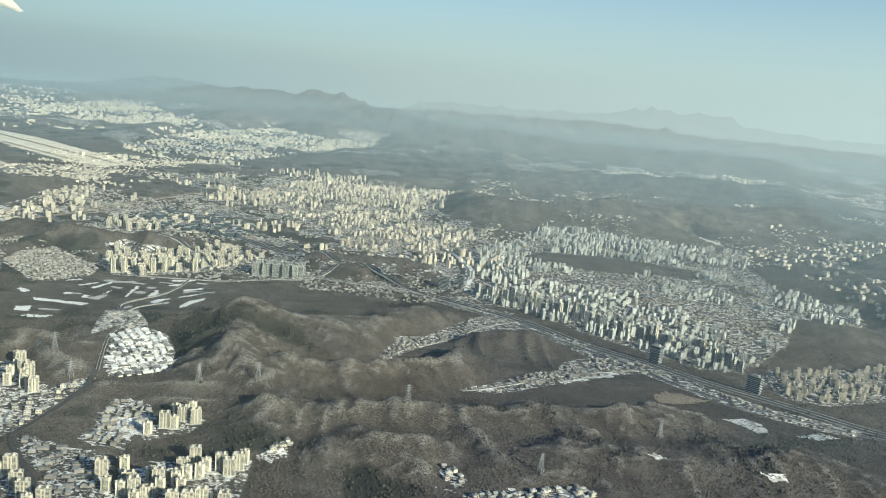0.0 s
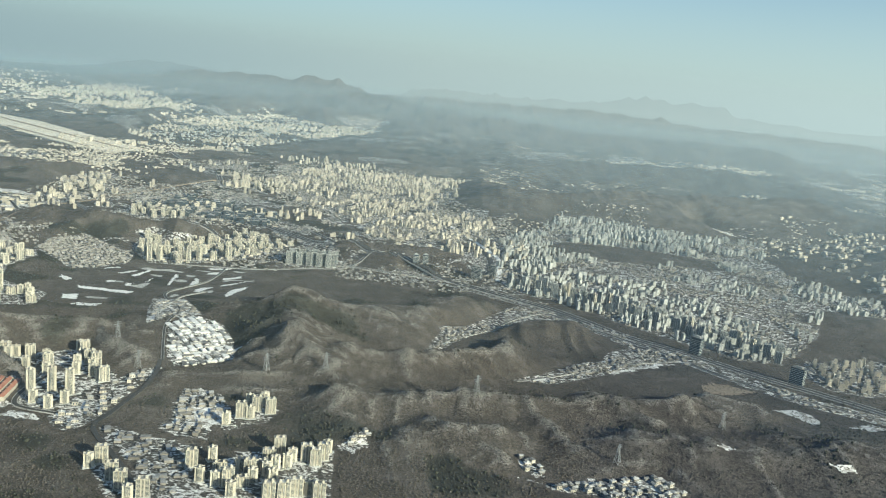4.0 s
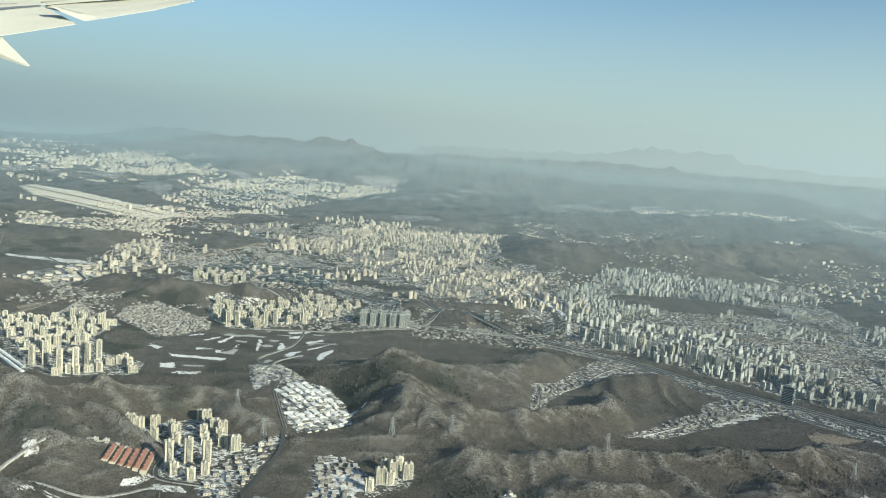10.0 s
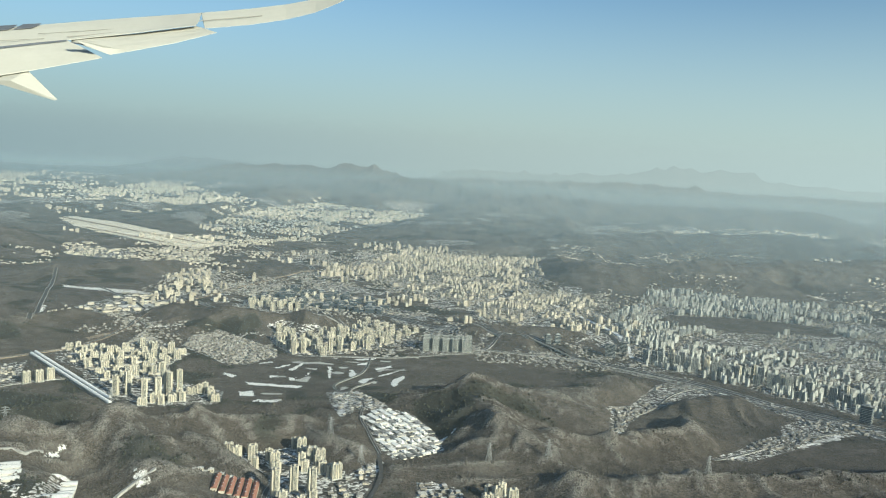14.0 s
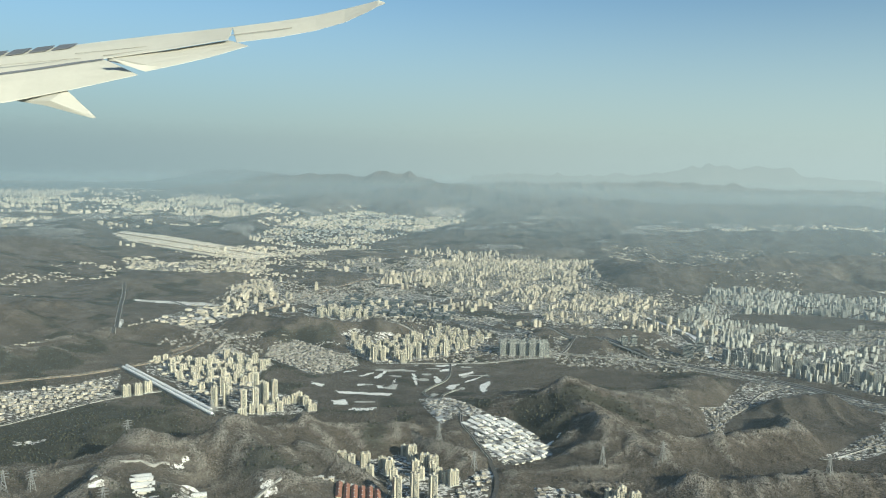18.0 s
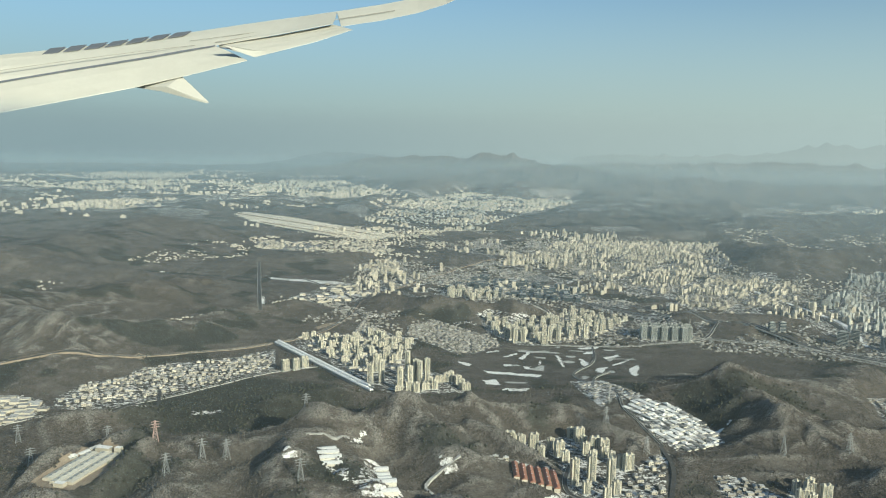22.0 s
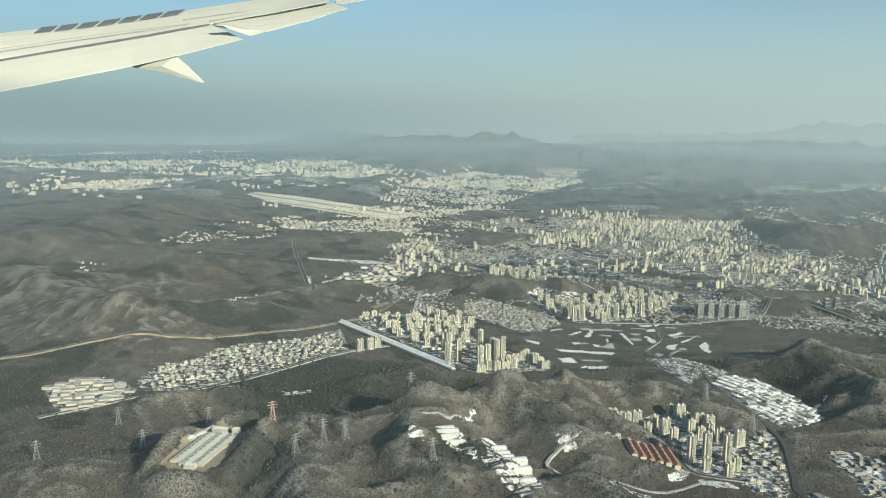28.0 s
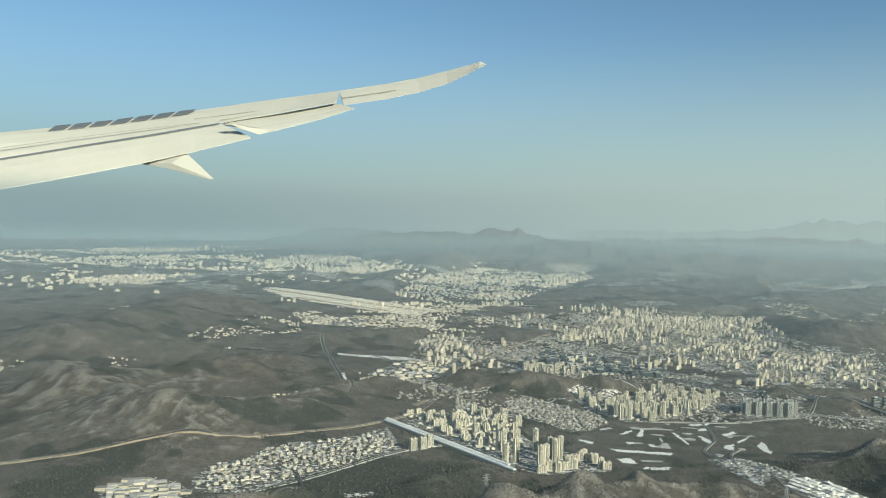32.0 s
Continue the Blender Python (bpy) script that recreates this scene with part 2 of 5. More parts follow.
STEEL = plain("galvanised_steel", (0.30, 0.31, 0.31), (0.46, 0.46, 0.45), 0.8, 0.5, 0.5)
RED_STEEL = plain("red_and_white_paint", (0.40, 0.20, 0.15), (0.62, 0.54, 0.50), 0.8, 0.6)
RED_ROOF = plain("red_roof_tiles", (0.30, 0.12, 0.08), (0.46, 0.25, 0.18), 0.7, 0.85, per_piece=0.2)
TIN = plain("pale_tin_roof", (0.56, 0.53, 0.44), (0.70, 0.67, 0.58), 0.5, 0.55, per_piece=0.15)
EARTH = plain("bare_earth", (0.20, 0.155, 0.115), (0.38, 0.315, 0.235), 0.25, 0.95, bump=0.3)
BARK = plain("bare_branches", (0.070, 0.062, 0.052), (0.150, 0.134, 0.114), 0.15, 0.95, per_piece=0.35)
NEEDLES = plain("dark_pine_needles", (0.040, 0.044, 0.034), (0.080, 0.082, 0.062), 0.3, 0.95, per_piece=0.5)
DIRTY_SNOW = plain("trodden_snow", (0.14, 0.135, 0.125), (0.58, 0.57, 0.54), 0.35, 0.95, bump=0.1)
DRY_GRASS = plain("frosty_dry_grass", (0.68, 0.59, 0.44), (0.92, 0.85, 0.70), 0.02, 0.95)

# ---- plan ----
# Districts: corners of their outlines on the ground.
TOWER_VALLEY = [(-398, 537), (-381, 559), (-362, 566), (-325, 578), (-313, 558), (-315, 520), (-300, 485), (-262, 466), (-258, 440), (-296, 424), (-322, 438), (-340, 456), (-356, 486), (-384, 508)]
BLOCK_FIELD = [(-398, 537), (-381, 559), (-362, 564), (-325, 576), (-313, 556), (-315, 520), (-306, 480), (-326, 462), (-340, 464), (-356, 490), (-384, 510)]
VILLAS_WEST = [(-364, 567), (-369, 618), (-350, 595), (-328, 570), (-342, 560)]
VILLAS_EAST = [(-325, 580), (-330, 614), (-317, 643), (-286, 621), (-257, 592), (-252, 569), (-266, 542), (-278, 534), (-296, 554)]
WEST_TOWN = [(-464, 358), (-440, 362), (-425, 387), (-407, 412), (-380, 449), (-399, 499), (-410, 473), (-428, 454), (-443, 447), (-457, 431), (-461, 411), (-476, 400), (-475, 375)]
WEST_WORKS = [(-483, 319), (-473, 329), (-467, 346), (-467, 358), (-486, 371), (-503, 373), (-513, 350)]
SOUTH_TOWERS = [(-229, 356), (-199, 372), (-172, 341), (-175, 308), (-197, 303), (-203, 335)]
SOUTH_TOWN = [(-174, 324), (-170, 339), (-160, 354), (-155, 356), (-159, 329), (-161, 306), (-166, 290), (-171, 288), (-177, 293), (-180, 298), (-177, 318)]
SOUTH_YARDS = [(-158, 293), (-152, 295), (-139, 290), (-117, 284), (-115, 278), (-112, 250), (-122, 246), (-134, 267), (-146, 276)]
EAST_TOWERS = [(-116, 306), (-108, 330), (-94, 326), (-96, 314), (-110, 302)]
EAST_VILLAGE = [(-137, 317), (-138, 336), (-131, 338), (-122, 335), (-115, 323), (-115, 311), (-118, 308), (-117, 292), (-129, 294), (-137, 298), (-134, 309)]
NEAR_TOWERS = [(-152, 268), (-140, 262), (-112, 262), (-100, 284), (-66, 294), (-62, 252), (-86, 238), (-130, 236)]
SHEDS = [(-171, 410), (-165, 430), (-158, 428), (-144, 420), (-133, 399), (-127, 376), (-134, 369), (-150, 359), (-156, 367), (-163, 388), (-167, 399)]
FARM = [(-200, 473), (-181, 473), (-160, 434), (-167, 425), (-177, 429), (-183, 414), (-191, 438)]
VALLEY_VILLAGE = [(-33, 436), (-28, 462), (-22, 486), (-24, 500), (-6, 510), (10, 541), (28, 574), (46, 586), (65, 566), (75, 550), (50, 538), (21, 522), (-2, 494), (-16, 468), (-24, 445)]
FOOT_VILLAGE = [(19, 416), (40, 434), (57, 455), (78, 468), (85, 488), (107, 508), (126, 478), (98, 461), (63, 434), (38, 415)]
HAMLET_UPPER = [(8, 304), (13, 305), (19, 294), (15, 288), (10, 294)]
HAMLET_MIDDLE = [(8, 287), (18, 283), (32, 286), (41, 289), (40, 279), (26, 278)]
HAMLET_LOWER = [(35, 292), (41, 287), (56, 296), (67, 297), (74, 286), (72, 278), (37, 270)]
HILL_FARM = [(-67, 296), (-62, 299), (-57, 308), (-55, 311), (-53, 305), (-58, 296)]
NEW_TOWN = [(7, 640), (35, 722), (33, 801), (81, 890), (134, 1034), (221, 1003), (279, 984), (374, 962), (340, 870), (330, 761), (375, 697), (356, 641), (305, 654), (262, 577), (205, 500), (176, 500), (144, 538), (89, 583), (46, 612)]
PARK_HILL = [(78, 800), (110, 845), (190, 850), (262, 825), (255, 785), (180, 770), (110, 775)]
NEW_TOWN_EAST = [(210, 483), (229, 518), (248, 518), (294, 538), (330, 556), (300, 480), (236, 452), (216, 458)]
MID_CITY = [(-262, 1078), (-207, 1297), (-131, 1264), (-3, 1305), (-43, 1000), (31, 927), (39, 893), (22, 819), (-30, 772), (-65, 747), (-97, 778), (-125, 858), (-196, 928)]
FAR_CITY = [(-597, 1453), (-628, 2007), (-525, 2424), (-347, 2220), (-219, 2424), (-195, 2173), (-308, 1757), (-378, 1349), (-439, 1301), (-507, 1364)]
RIVER_CITY = [(-1126, 1997), (-1268, 2572), (-1289, 3133), (-1027, 2852), (-747, 2305), (-712, 1986), (-851, 1952)]
WEST_CITY = [(-1693, 2117), (-2086, 2892), (-2355, 3720), (-2042, 3571), (-1570, 2696), (-1321, 2557), (-1126, 1997), (-1365, 1937)]
WEST_SUBURB = [(-1317, 1699), (-1177, 1872), (-1093, 1752), (-1124, 1460), (-1235, 1463), (-1325, 1560)]
TECH_PARK = [(-330, 786), (-303, 876), (-192, 847), (-180, 757), (-260, 760)]
HILL_BLOCK = [(-148, 616), (-109, 618), (-106, 646), (-144, 647)]
MIDDLE_TOWERS = [(-276, 661), (-269, 673), (-256, 652), (-213, 678), (-199, 730), (-186, 725), (-173, 692), (-153, 693), (-159, 660), (-178, 625), (-190, 607), (-205, 596), (-222, 579), (-239, 576), (-253, 595), (-268, 619)]
GATE_TOWERS = [(-326, 744), (-300, 740), (-271, 746), (-274, 789), (-302, 783), (-330, 790)]
AIRFIELD = [(-872, 1491), (-875, 1550), (-758, 1484), (-564, 1309), (-470, 1228), (-495, 1150), (-576, 1185), (-685, 1275), (-775, 1355)]
AIRFIELD_TOWN = [(-690, 1130), (-650, 1150), (-570, 1110), (-465, 1130), (-440, 1010), (-546, 1000), (-620, 1010)]
GOLF = [(-280, 520), (-240, 562), (-170, 610), (-150, 540), (-158, 478), (-200, 470), (-260, 452)]
CROSSING = [(-459, 691), (-449, 728), (-439, 772), (-419, 787), (-401, 816), (-391, 766), (-395, 690), (-410, 667), (-446, 682)]
NORTH_BLOCKS = [(-453, 890), (-433, 967), (-401, 921), (-396, 860), (-441, 870)]
ROADSIDE = [(-53, 638), (-2, 612), (29, 592), (49, 579), (79, 545), (109, 500), (139, 474), (163, 441), (188, 421), (228, 396), (236, 412), (194, 436), (171, 463), (140, 504), (110, 539), (81, 558), (20, 603)]
FAR_FIELD = [(326, 1082), (336, 1094), (362, 1030), (356, 1016)]
WORKS_HILL = [(-394, 243), (-394, 284), (-374, 283), (-373, 243)]

TABLE = np.random.RandomState(7).rand(256, 256)


def lattice(x, y, seed=0):
    """Smooth value noise of 0 to 1."""
    x, y = x + seed * 17.3, y + seed * 9.1
    xi, yi = np.floor(x).astype(int), np.floor(y).astype(int)
    u, v = x - xi, y - yi
    u, v = u * u * (3 - 2 * u), v * v * (3 - 2 * v)
    a, b = TABLE[xi % 256, yi % 256], TABLE[(xi + 1) % 256, yi % 256]
    c, d = TABLE[xi % 256, (yi + 1) % 256], TABLE[(xi + 1) % 256, (yi + 1) % 256]
    return (a * (1 - u) + b * u) * (1 - v) + (c * (1 - u) + d * u) * v


def ridged(x, y, seed=0, octaves=4):
    total, gain, norm = 0.0, 1.0, 0.0
    for k in range(octaves):
        total = total + gain * (1 - np.abs(2 * lattice(x * 2**k, y * 2**k, seed + k) - 1))
        norm, gain = norm + gain, gain * 0.5
    return total / norm


def smooth(a, b, v):
    t = np.clip((v - a) / (b - a), 0, 1)
    return t * t * (3 - 2 * t)


def inside(poly, x, y):
    """Distance to an outline, negative inside it."""
    far, odd = np.full(np.shape(x), 1e9), np.zeros(np.shape(x), bool)
    for (ax, ay), (bx, by) in zip(poly, poly[1:] + poly[:1]):
        dx, dy = bx - ax, by - ay
        t = np.clip(((x - ax) * dx + (y - ay) * dy) / (dx * dx + dy * dy), 0, 1)
        far = np.minimum(far, np.hypot(x - ax - t * dx, y - ay - t * dy))
        if dy:
            odd ^= ((ay > y) != (by > y)) & (x < ax + (y - ay) * dx / dy)
    return np.where(odd, -far, far)


FLAT = [(TOWER_VALLEY, 16), (VILLAS_WEST, 14), (VILLAS_EAST, 14), (WEST_TOWN, 16), (WEST_WORKS, 14), (SOUTH_TOWERS, 10), (SOUTH_TOWN, 10), (SOUTH_YARDS, 8), (EAST_TOWERS, 8),
        (EAST_VILLAGE, 8), (NEAR_TOWERS, 8), (SHEDS, 12), (FARM, 10), (VALLEY_VILLAGE, 12), (FOOT_VILLAGE, 12), (HAMLET_UPPER, 7), (HAMLET_MIDDLE, 8), (HAMLET_LOWER, 8), (NEW_TOWN, 40),
        (NEW_TOWN_EAST, 30), (MID_CITY, 60), (FAR_CITY, 65), (RIVER_CITY, 90), (WEST_CITY, 120), (WEST_SUBURB, 70), (TECH_PARK, 40), (HILL_BLOCK, 14), (MIDDLE_TOWERS, 16), (GATE_TOWERS, 16),
        (AIRFIELD, 90), (AIRFIELD_TOWN, 60), (GOLF, 22), (CROSSING, 30), (NORTH_BLOCKS, 30), (ROADSIDE, 14), (FAR_FIELD, 30), (WORKS_HILL, 8)]

# Ridges: from x, y, height to x, y, height, and half width.
RIDGES = [
    (-112, 455, 19, -98, 384, 18, 26), (-112, 455, 18, -60, 470, 9, 24), (-60, 470, 9, -12, 545, 6, 24), (-98, 384, 18, -66, 345, 11, 15),
]
RIDGES += [(-90, 384, 16, -45, 397, 10, 15), (-45, 397, 10, 12, 437, 7, 15), (12, 437, 6, 16, 464, 6, 12), (34, 508, 4, 66, 516, 5, 15)]
RIDGES += [(-70, 334, 11, -8, 347, 11, 15), (-8, 347, 11, 47, 357, 9, 15), (47, 357, 9, 95, 366, 10, 16), (95, 366, 10, 140, 380, 5, 16), (-36, 306, 8, 0, 318, 9, 13), (60, 322, 9, 160, 322, 10, 22), (160, 322, 10, 260, 290, 9, 36), (-70, 334, 10, -62, 312, 7, 12)]
RIDGES += [(-178, 388, 9, -158, 402, 9, 11), (-200, 392, 13, -250, 374, 16, 17), (-250, 374, 16, -277, 347, 23, 18), (-277, 347, 22, -312, 321, 24, 20), (-312, 321, 22, -360, 285, 20, 24)]
RIDGES += [(-250, 374, 14, -215, 345, 8, 10), (-277, 347, 20, -240, 310, 16, 16), (-312, 321, 18, -262, 255, 17, 20), (-345, 265, 19, -330, 215, 18, 24), (-388, 270, 13, -440, 240, 13, 30), (-240, 270, 14, -215, 235, 12, 18)]
RIDGES += [(-312, 300, 24, -300, 255, 21, 20), (-245, 352, 15, -212, 340, 13, 11), (-185, 372, 12, -150, 350, 6, 12)]
RIDGES += [(-289, 365, 15, -250, 340, 13, 9), (-250, 340, 13, -236, 327, 9, 8), (-281, 341, 14, -250, 309, 12, 9), (-250, 309, 12, -237, 298, 8, 8), (86, 364, 9, 112, 384, 9, 14)]
RIDGES += [(112, 384, 9, 139, 387, 7, 12), (46, 367, 8, 76, 342, 8, 11), (17, 345, 9, 34, 310, 6, 9), (-28, 320, 9, 3, 296, 6, 10), (132, 339, 9, 181, 332, 9, 15)]
RIDGES += [(-410, 350, 11, -440, 330, 11, 14), (-350, 375, 11, -330, 410, 7, 16)]
RIDGES += [(-529, 455, 25, -470, 520, 16, 30), (-529, 455, 25, -640, 520, 29, 42), (-640, 520, 27, -560, 640, 20, 40), (-470, 560, 13, -430, 640, 9, 28), (-760, 700, 31, -560, 690, 17, 56), (-760, 700, 32, -800, 1050, 30, 90), (-800, 1050, 28, -640, 1120, 18, 60)]
RIDGES += [(-385, 690, 9, -310, 660, 12, 26), (-310, 660, 12, -230, 690, 8, 24), (-100, 690, 7, -10, 690, 6, 22), (-80, 660, 6, -30, 640, 4, 14), (-545, 850, 13, -440, 960, 10, 45), (-340, 960, 9, -300, 1010, 6, 40)]
RIDGES += [(430, 700, 20, 520, 900, 26, 70), (340, 640, 9, 420, 640, 12, 34), (180, 660, 5, 230, 700, 5, 22), (420, 560, 10, 520, 600, 14, 34)]
RIDGES += [(60, 1050, 22, 240, 1130, 28, 60), (60, 1050, 20, 20, 1200, 18, 60), (240, 1130, 28, 520, 1180, 36, 80), (120, 1450, 34, 600, 1500, 46, 140), (600, 1150, 30, 900, 1000, 36, 110)]
RIDGES += [(-680, 1900, 22, -640, 1600, 12, 60), (-700, 2450, 34, -300, 2750, 62, 260), (-300, 2750, 68, 150, 2500, 58, 260), (150, 2400, 52, 900, 2300, 60, 260), (-150, 1700, 26, 100, 1750, 34, 90)]
RIDGES += [(-500, 3400, 82, 700, 3500, 88, 330), (700, 3500, 88, 1900, 3300, 84, 380), (1050, 4450, 200, 1450, 4420, 180, 260), (1500, 4400, 130, 2700, 4000, 120, 300), (-1500, 3900, 92, -500, 3400, 104, 260), (-100, 4560, 130, 1050, 4450, 140, 240)]


def height(x, y):
    """The lie of the land."""
    x, y = np.asarray(x, float), np.asarray(y, float)
    base = 2.5 - 7 * smooth(340, 640, y) - 7.5 * smooth(-90, 20, x) * smooth(330, 420, y) * smooth(680, 520, y) + 4 * smooth(-260, -420, x) * smooth(380, 460, y)
    base = base + 6 * np.exp(-(((x + 158) / 42) ** 2) - ((y - 430) / 75) ** 2)
    wave, swell = lattice(x / 25, y / 25, 3), lattice(x / 140, y / 140, 4)
    total = np.zeros(x.shape)
    for own, (ax, ay, ah, bx, by, bh, w) in enumerate(RIDGES):
        near_it = (x > min(ax, bx) - 5 * w) & (x < max(ax, bx) + 5 * w) & (y > min(ay, by) - 5 * w) & (y < max(ay, by) + 5 * w)
        if not near_it.any():
            continue
        px, py, pw, ps, low = x[near_it], y[near_it], wave[near_it], swell[near_it], base[near_it]
        dx, dy = bx - ax, by - ay
        long = np.hypot(dx, dy)
        along = ((px - ax) * dx + (py - ay) * dy) / long
        side = ((py - ay) * dx - (px - ax) * dy) / long
        t = np.clip(along / long, 0, 1)
        d = np.hypot(px - ax - t * dx, py - ay - t * dy) / w
        fin = lattice((along + 0.1 * np.abs(side)) / (0.68 * w) + 0.35 * pw + 0.7 * ps, own * 7.3 + 1.5 * (side > 0) + 0 * side, 8)
        pleat = 0.50 if w < 28 else 0.2
        d = d * (0.87 - 0.5 * pleat + pleat * np.abs(2 * fin - 1) + 0.12 * (pw if w < 60 else ps))
        total[near_it] += np.maximum((ah + (bh - ah) * t) - low * (py < 700) * 0.8, 3.0) ** 3 * np.exp(-4.2 * (np.sqrt(d * d + 0.0144) - 0.12) ** 1.25)
    hill = np.cbrt(total)
    away = np.clip(np.hypot(x + 150, y) / 900, 0, 3)
    rough = ridged(x / 300, y / 300, 5) - 0.45
    hill = hill + (np.maximum(rough, 0) * 30 + np.maximum(ridged(x / 120, y / 150, 15, 3) - 0.5, 0) * 26) * smooth(0.9, 2.0, away)
    near = np.clip(2.2 - away, 0, 1)
    spur = ridged(x / 36 + 0.35 * wave, y / 44, 11, 3) - 0.45
    gully = ridged(x / 15, y / 17, 21, 3) - 0.55
    hill = hill * (0.74 + 0.30 * spur * near + 0.30 * (ridged(x / 90, y / 90, 12, 3) - 0.3))
    hill = hill + near * np.minimum(np.maximum(hill, 0) * 0.3, 4.0) * gully
    fold = ridged(x / 58 + 0.5 * wave, y / 52 + 0.4 * swell, 61, 2) - 0.62
    rill = ridged(x / 21 + 0.3 * wave, y / 24, 71, 3) - 0.58
    hill = np.maximum(hill + near * smooth(2, 9, hill) * (1.5 * fold + 2.2 * rill + 1.2 * (ridged(x / 10 + 0.3 * wave, y / 11, 81, 2) - 0.6)), 0)
    flat = np.ones(x.shape)
    for poly, margin in FLAT:
        xs, ys = [q[0] for q in poly], [q[1] for q in poly]
        near_it = (x > min(xs) - margin) & (x < max(xs) + margin) & (y > min(ys) - margin) & (y < max(ys) + margin)
        if near_it.any():
            flat[near_it] *= smooth(-margin * 0.15, margin, inside(poly, x[near_it], y[near_it]))
    base = base + 13.5 * smooth(2.0, 1.0, np.hypot((x + 384) / 13, (y - 263) / 23))
    return base + hill * flat + 0.3 * lattice(x / 6, y / 6, 2)


def ground_z(x, y):
    return float(height(np.array([x]), np.array([y]))[0])


# ---- mesh helpers ----


def mesh_of(name, verts, faces, mats, index=None, flat=True):
    me = bpy.data.meshes.new(name)
    me.from_pydata([tuple(v) for v in verts], [], [tuple(f) for f in faces])
    for m in mats:
        me.materials.append(m)
    if index is not None:
        me.polygons.foreach_set("material_index", np.asarray(index, np.int32))
    if not flat:
        me.polygons.foreach_set("use_smooth", np.ones(len(me.polygons), bool))
    me.update()
    return me


def part(name, me, parent, label="", at=None):
    """Links a mesh as one part under a thing or a part."""
    ob = new(name, me)
    ob.parent = parent
    if at is not None:
        ob.matrix_basis = at
    return tagged(ob, label)


def prism(outline, z0, z1):
    """Walls, roof and floor over an outline that runs anticlockwise: verts, faces, and which faces are roof."""
    n = len(outline)
    verts = [(x, y, z0) for x, y in outline] + [(x, y, z1) for x, y in outline]
    faces = [(k, (k + 1) % n, n + (k + 1) % n, n + k) for k in range(n)] + [tuple(range(n, 2 * n)), tuple(range(n))[::-1]]
    return verts, faces, [0] * n + [1, 0]


def box(x0, x1, y0, y1, z0, z1):
    return prism([(x0, y0), (x1, y0), (x1, y1), (x0, y1)], z0, z1)


def gable(x0, x1, y0, y1, z0, z1, rise):
    ym = (y0 + y1) / 2
    v = [(x0, y0, z0), (x1, y0, z0), (x1, y1, z0), (x0, y1, z0), (x0, y0, z1), (x1, y0, z1), (x1, y1, z1), (x0, y1, z1), (x0, ym, z1 + rise), (x1, ym, z1 + rise)]
    f = [(0, 1, 5, 4), (2, 3, 7, 6), (1, 2, 6, 9, 5), (3, 0, 4, 8, 7), (4, 5, 9, 8), (6, 7, 8, 9), (3, 2, 1, 0)]
    return v, f, [0, 0, 0, 0, 1, 1, 0]


def fused(*solids):
    """Several solids as one."""
    verts, faces, index = [], [], []
    for v, f, i in solids:
        faces += [tuple(a + len(verts) for a in face) for face in f]
        verts += list(v)
        index += list(i)
    return verts, faces, index


def scattered(name, kinds, places, mats, label, category, parent=None):
    """Many small buildings as one mesh: places are rows of kind, x, y, z, turn, wide, deep, tall."""
    verts, faces, index, base = [], [], [], 0
    for kind, x, y, z, a, w, d, h in places:
        v, f, i = kinds[int(kind)]
        v = np.array(v) * (w, d, h)
        c, s = math.cos(a), math.sin(a)
        verts.append(np.c_[v[:, 0] * c - v[:, 1] * s + x, v[:, 0] * s + v[:, 1] * c + y, v[:, 2] + z])
        faces += [tuple(p + base for p in face) for face in f]
        index += i
        base += len(v)
    if not verts:
        return None
    ob = new(name, mesh_of(name, np.concatenate(verts).tolist(), faces, mats, index))
    return tagged(ob, label, category, kind="stuff")


def plots(poly, gap, turn, seed, jitter=0.25, keep=1.0, inset=1.0):
    """Places on a loosely turned grid within an outline."""
    rnd = np.random.RandomState(seed)
    p = np.array(poly, float)
    cx, cy = p.mean(0)
    reach = np.hypot(*(p - (cx, cy)).T).max() + gap
    k = np.arange(-reach, reach, gap)
    u, v = [g.ravel() for g in np.meshgrid(k, k)]
    u = u + rnd.uniform(-jitter, jitter, u.shape) * gap
    v = v + rnd.uniform(-jitter, jitter, v.shape) * gap
    c, s = math.cos(turn), math.sin(turn)
    x, y = cx + u * c - v * s, cy + u * s + v * c
    ok = (inside(poly, x, y) < -inset) & (rnd.rand(len(x)) < keep)
    return x[ok], y[ok]


# ---- ground ----


def stretched(lo, mid_lo, mid_hi, hi, step, growth):
    line = list(np.arange(mid_lo, mid_hi, step))
    s, v = step, line[-1]
    while v < hi:
        s *= growth
        v += s
        line.append(v)
    s, v = step, line[0]
    while v > lo:
        s *= growth
        v -= s
        line.insert(0, v)
    return np.array(line)


